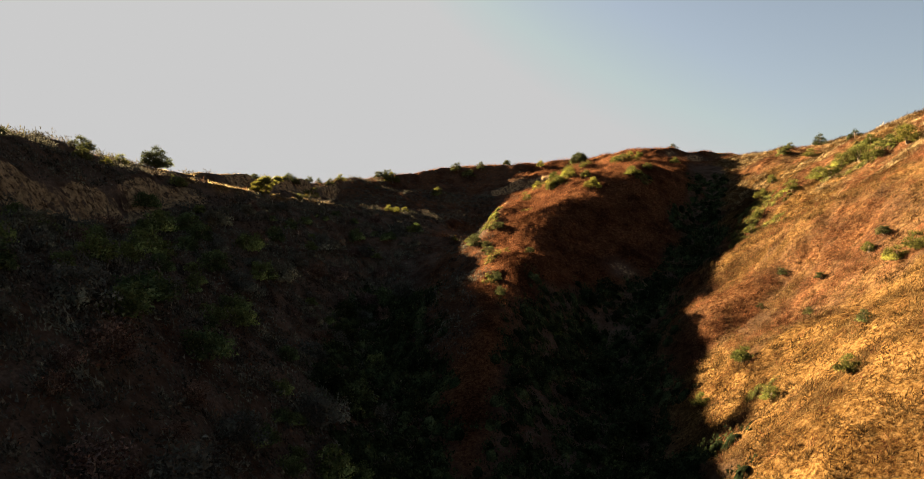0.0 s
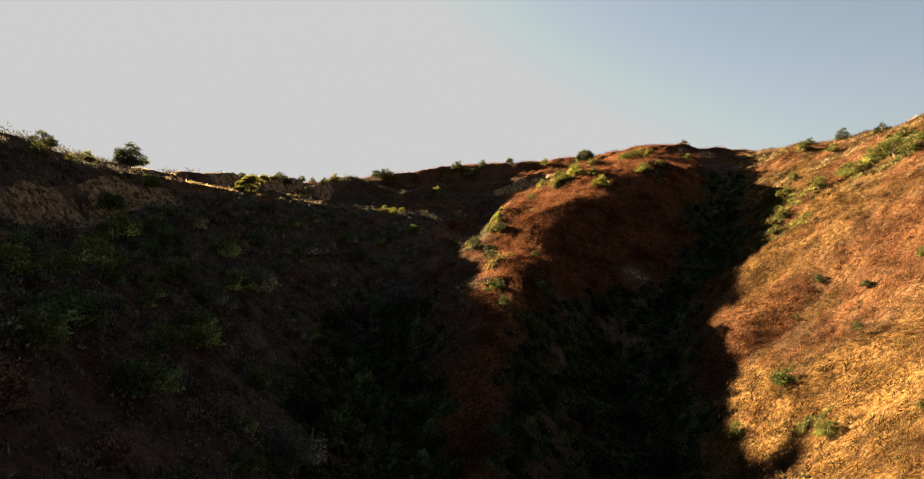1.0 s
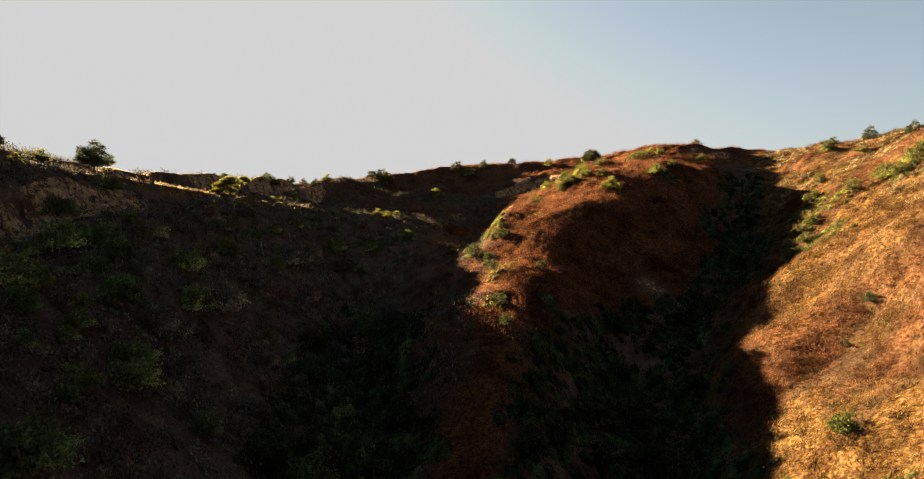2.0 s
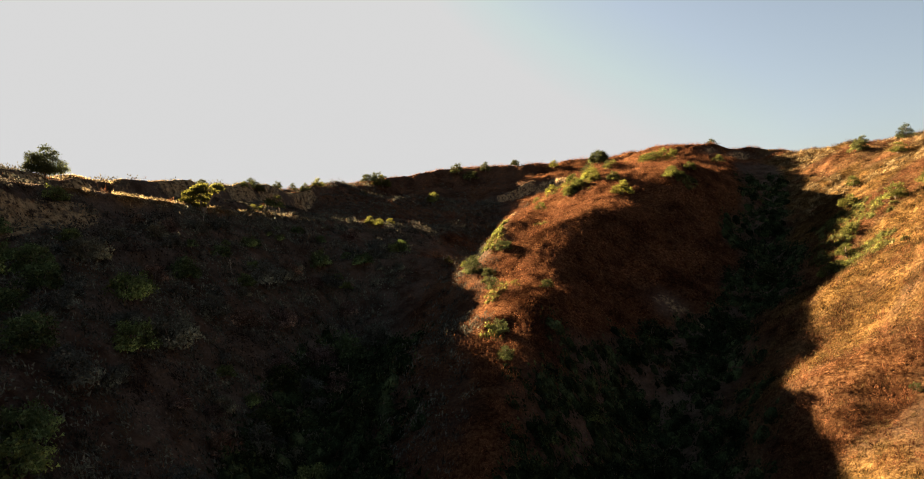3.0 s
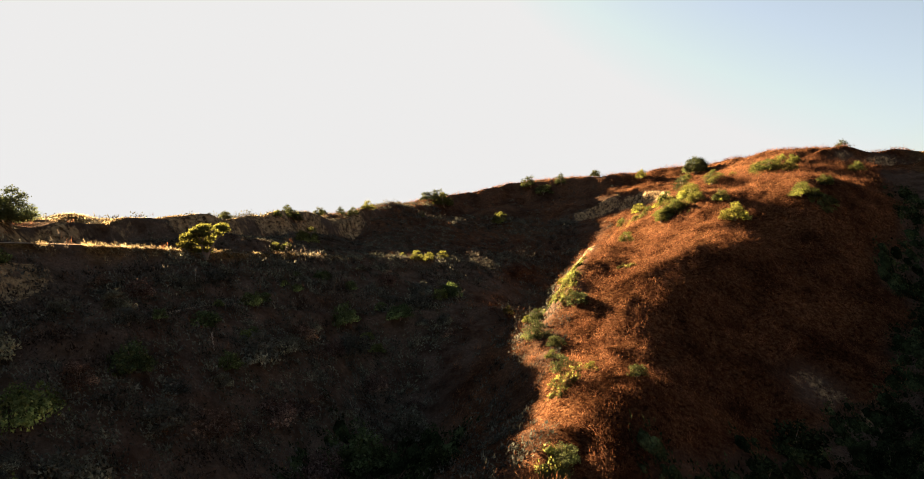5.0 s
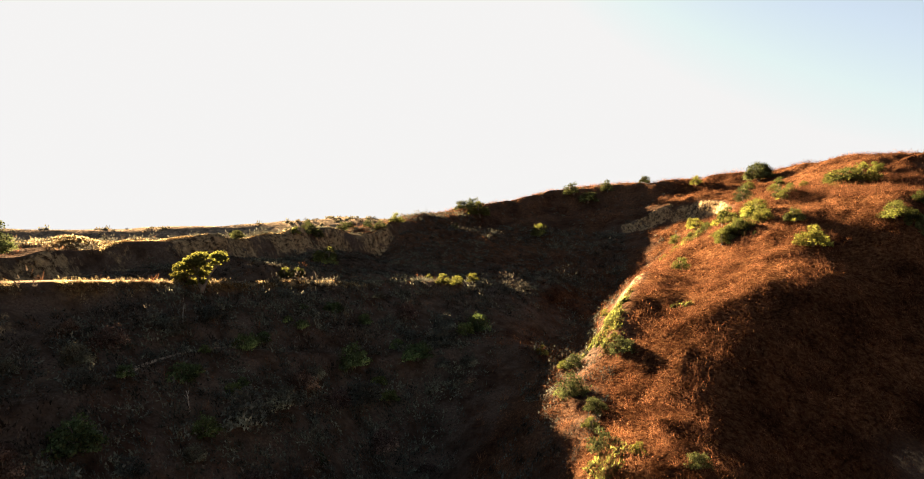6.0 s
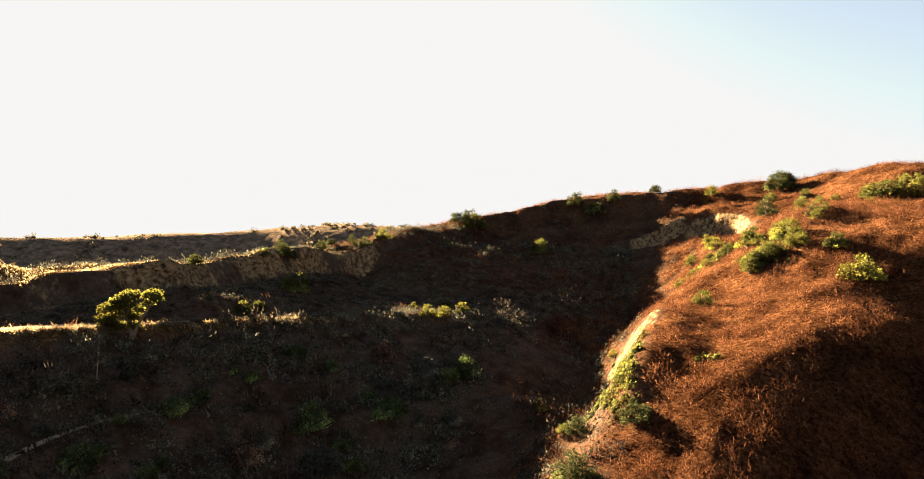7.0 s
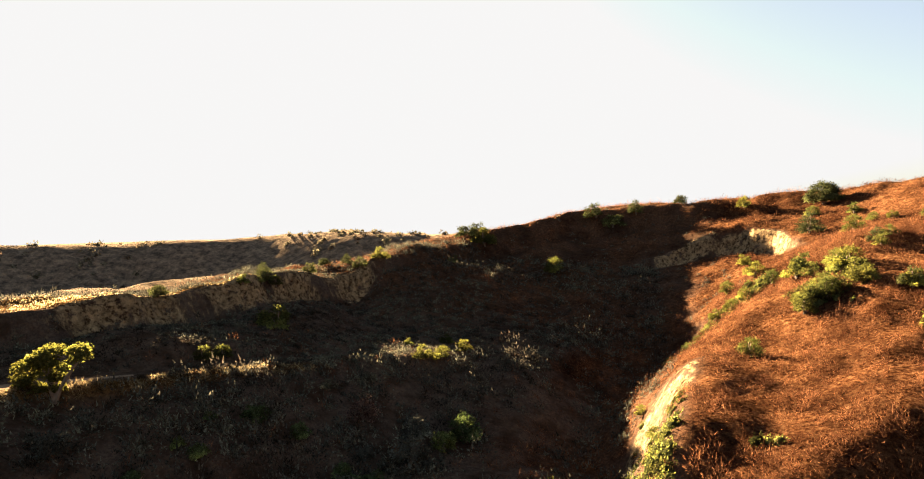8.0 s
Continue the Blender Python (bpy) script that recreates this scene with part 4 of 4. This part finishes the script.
planted(LIMES, SUMMIT_BUSHES, "yellow-green shrub in dry brush below the hilltop", "shrub", "shrubs on the hilltop")
planted(LIMES, NOSE_BUSHES, "small sunlit yellow-green shrub on the narrow spur", "shrub", "shrubs on the spur")
planted(LIMES, EAST_BUSHES, "yellow-green shrub in golden dry grass on a hillside", "shrub", "shrubs on the sunny hillside")
planted(LIMES, ROAD_BUSHES, "backlit yellow-green shrub beside the dirt road", "shrub", "shrubs by the dirt road")
planted(LIMES, RIM_BUSHES, "green shrub growing on the mesa rim", "shrub", "shrubs on the mesa rim")

DARK_EAST = [(40, 76.4, 1.5), (40.3, 68.4, 1.2), (32.4, 48.8, 1.4), (35.6, 72.8, 0.9), (45.2, 65.3, 1.6), (35.6, 62.4, 1.1), (83.5, 130.9, 3.2), (74.4, 142.5, 3.3), (81, 139.3, 2.9), (79.4, 149.3, 2.9)]
DARK_SPUR = [(4.8, 100.4, 2.5), (4.3, 105.5, 1.8), (2.1, 109.5, 2.8), (4.7, 86.8, 1.8), (10.7, 96.6, 1.5), (5, 81.6, 1.7), (27.6, 137.4, 2.3), (40.2, 132.6, 1.4), (30.7, 179.2, 3.4), (11.3, 152.8, 2.3), (9.2, 155.1, 2.0), (29.4, 149.9, 1.8), (2.3, 116.9, 2.0), (6.6, 113.4, 2.5)]
DARK_RIM = [(-53.5, 86, 3.4), (-52.3, 78.1, 2.1), (-49, 78.5, 2.4), (-55, 73, 2.6), (-26.1, 194.4, 3.6), (-41.1, 147.3, 2.5), (-38.8, 155.4, 2.0), (-42.6, 167.2, 1.9), (-39.5, 168.9, 1.9), (-35.6, 165.3, 2.4), (-45.5, 134, 2.2), (-42.3, 149.5, 2.0), (-1.7, 206, 4.2), (1.8, 205, 4.4), (6.4, 206.5, 3.2), (-23.5, 194.5, 3.8), (15, 208, 2.6), (60, 176, 2.8)]
planted(DARKS, DARK_EAST, "dark green shrub standing in dry hillside grass", "shrub", "shrubs on the sunny hillside")
planted(DARKS, DARK_SPUR, "dense dark green shrub on the dry spur", "shrub", "shrubs on the spur")
planted(DARKS, DARK_RIM, "dark green shrub against the sky on the rim", "shrub", "shrubs on the mesa rim")


SLOPE_CLUMPS = [(-22.3, 41.8, 4.4), (-21.6, 38.6, 3.0), (-26.5, 64.7, 3.4), (-27.4, 78.4, 3.6), (-27.1, 87.4, 3.2), (-30.8, 67.7, 2.6), (-22, 58.2, 3.0), (-27, 44.1, 3.0), (-23.8, 72.3, 3.0), (-41.7, 80.7, 3.4), (-42.4, 91, 2.6)]


def west_shrubs(count):
    """Broad shrubs spread over the shaded slope, none closer than its own width to the next."""
    rng, got, tries = random.Random(5), list(SLOPE_CLUMPS), 0
    while len(got) < count and tries < 6000:
        tries += 1
        x, y, wide = rng.uniform(-46, -8), rng.uniform(24, 132), 1.5 + 3.2 * rng.random() ** 1.8
        where = np.array([x]), np.array([y])
        wide *= 0.7 if y > 84 and x < -24 else 1.0
        if height(*where)[0] < 5.6 - 0.03 * max(y - 84, 0) and west_of_gully(*where)[0] > 0.5 and open_ground(*where)[0] > 0.85 and all(math.hypot(x - a, y - b) > (wide + w) * 0.42 for a, b, w in got):
            got.append((x, y, wide))
    return got


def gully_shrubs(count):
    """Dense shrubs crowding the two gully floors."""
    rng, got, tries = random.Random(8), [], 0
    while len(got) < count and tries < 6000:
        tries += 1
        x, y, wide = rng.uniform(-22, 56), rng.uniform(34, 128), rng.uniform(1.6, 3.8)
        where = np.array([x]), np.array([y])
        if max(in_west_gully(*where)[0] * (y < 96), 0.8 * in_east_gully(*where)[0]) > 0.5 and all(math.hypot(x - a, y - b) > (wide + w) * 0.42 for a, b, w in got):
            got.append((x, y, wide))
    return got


SLOPE = west_shrubs(215)
hue = wave(np.array([a for a, _, _ in SLOPE]), np.array([b for _, b, _ in SLOPE]), 9.0, 62)
kinds = ["green" if i < len(SLOPE_CLUMPS) or h > 0.12 else "grey" if h > -0.35 else "dead" for i, h in enumerate(hue)]
for kind, material, leaves, leaf, label in (("green", LEAF, 2300, 0.028, "broad dark green shrub amid sage on the shaded slope"),
                                            ("grey", GREY, 1900, 0.026, "rounded silvery grey sage bush on the shaded slope"),
                                            ("dead", DEAD, 1500, 0.024, "bare brown dead bush on the shaded slope")):
    models = [plant("broad_shrub", 41 + i, 12 + i, 0.66 + 0.06 * i, leaves, leaf, material, 0.018) for i in range(3)]
    planted(models, [p for p, k in zip(SLOPE, kinds) if k == kind], label, "shrub", "shrubs on the shaded slope")
planted([plant("gully_shrub", 51 + i, 11 + i, 0.72 + 0.06 * i, 1700, 0.034, DEEP_SHADE, 0.018) for i in range(3)], gully_shrubs(70), "dense deep green gully shrub with shade in its colour", "shrub", "shrubs in the gullies")

# three trees that stand clear of the brush
ROAD_CROWN = [(-0.30, 0.0, 0.42, 0.13), (-0.38, 0.05, 0.28, 0.11), (-0.20, 0.10, 0.45, 0.12), (-0.12, -0.05, 0.53, 0.13), (0.0, 0.05, 0.60, 0.14), (0.02, -0.08, 0.47, 0.11),
              (0.12, 0.0, 0.40, 0.08), (0.31, 0.02, 0.62, 0.12), (0.38, -0.03, 0.55, 0.09), (0.22, 0.05, 0.49, 0.08), (-0.25, -0.10, 0.26, 0.10),
              (-0.32, 0.0, 0.17, 0.12), (-0.12, 0.05, 0.32, 0.13), (-0.15, 0.0, 0.14, 0.11), (0.05, 0.0, 0.28, 0.11), (0.04, 0.03, 0.13, 0.09), (-0.42, 0.0, 0.14, 0.08)]
road_tree = plant("tree", 75, 6, 0.9, 9000, 0.017, LIME, 0.026, 0.06, shape=ROAD_CROWN)
road_tree.matrix_basis = stand(-35.9, 112.4, 6.2, 15, 0.88)
tagged(road_tree, "spreading light green tree on the road's outer edge", "tree")
rim_tree = plant("tree", 72, 13, 0.80, 9000, 0.019, OLIVE, 0.024, 0.04)
rim_tree.matrix_basis = stand(-51, 101.8, 4.9, 110)
tagged(rim_tree, "lone round-crowned tree on the mesa's skyline", "tree")
top_tree = plant("tree", 73, 13, 0.72, 9000, 0.020, OLIVE, 0.024, 0.02)
top_tree.matrix_basis = stand(36.8, 193.8, 5.8, 200)
tagged(top_tree, "dark green tree with a gap on the far crest", "tree")


def dead_stalk(x, y, tall, lean):
    """A bleached dry flower stalk, with the stubs of its side shoots."""
    foot = Vector((0, 0, -0.1))
    tip = Vector((lean, 0.1 * lean, tall))
    verts, faces = tube([foot, foot.lerp(tip, 0.35), foot.lerp(tip, 0.7) + Vector((0.03, 0, 0)), tip], [0.06, 0.05, 0.04, 0.012], 6)
    stalk = new("dead_stalk")
    pole = bpy.data.meshes.new("stem")
    pole.from_pydata(verts, [], faces)
    pole.materials.append(BLEACHED)
    new("stem", pole).parent = stalk
    rng = random.Random(int(tall * 100))
    for i in range(9):
        p = foot.lerp(tip, 0.55 + 0.048 * i)
        a = rng.uniform(0, 6.28)
        v, f = tube([p, p + Vector((0.16 * math.cos(a), 0.16 * math.sin(a), 0.12)), p + Vector((0.2 * math.cos(a), 0.2 * math.sin(a), 0.24))], [0.014, 0.01, 0.022], 4)
        shoot = bpy.data.meshes.new("side_shoot")
        shoot.from_pydata(v, [], f)
        shoot.materials.append(BLEACHED)
        new("side_shoot", shoot).parent = stalk
    stalk.matrix_basis = pose(x, y, float(height(np.array([x]), np.array([y]))[0]))
    return tagged(stalk, "bleached dead flower stalk standing in shaded scrub", "dead plant", "dead stalks")


dead_stalk(-32.8, 105.4, 2.4, 0.15)
dead_stalk(-25.7, 96.7, 1.7, -0.3)
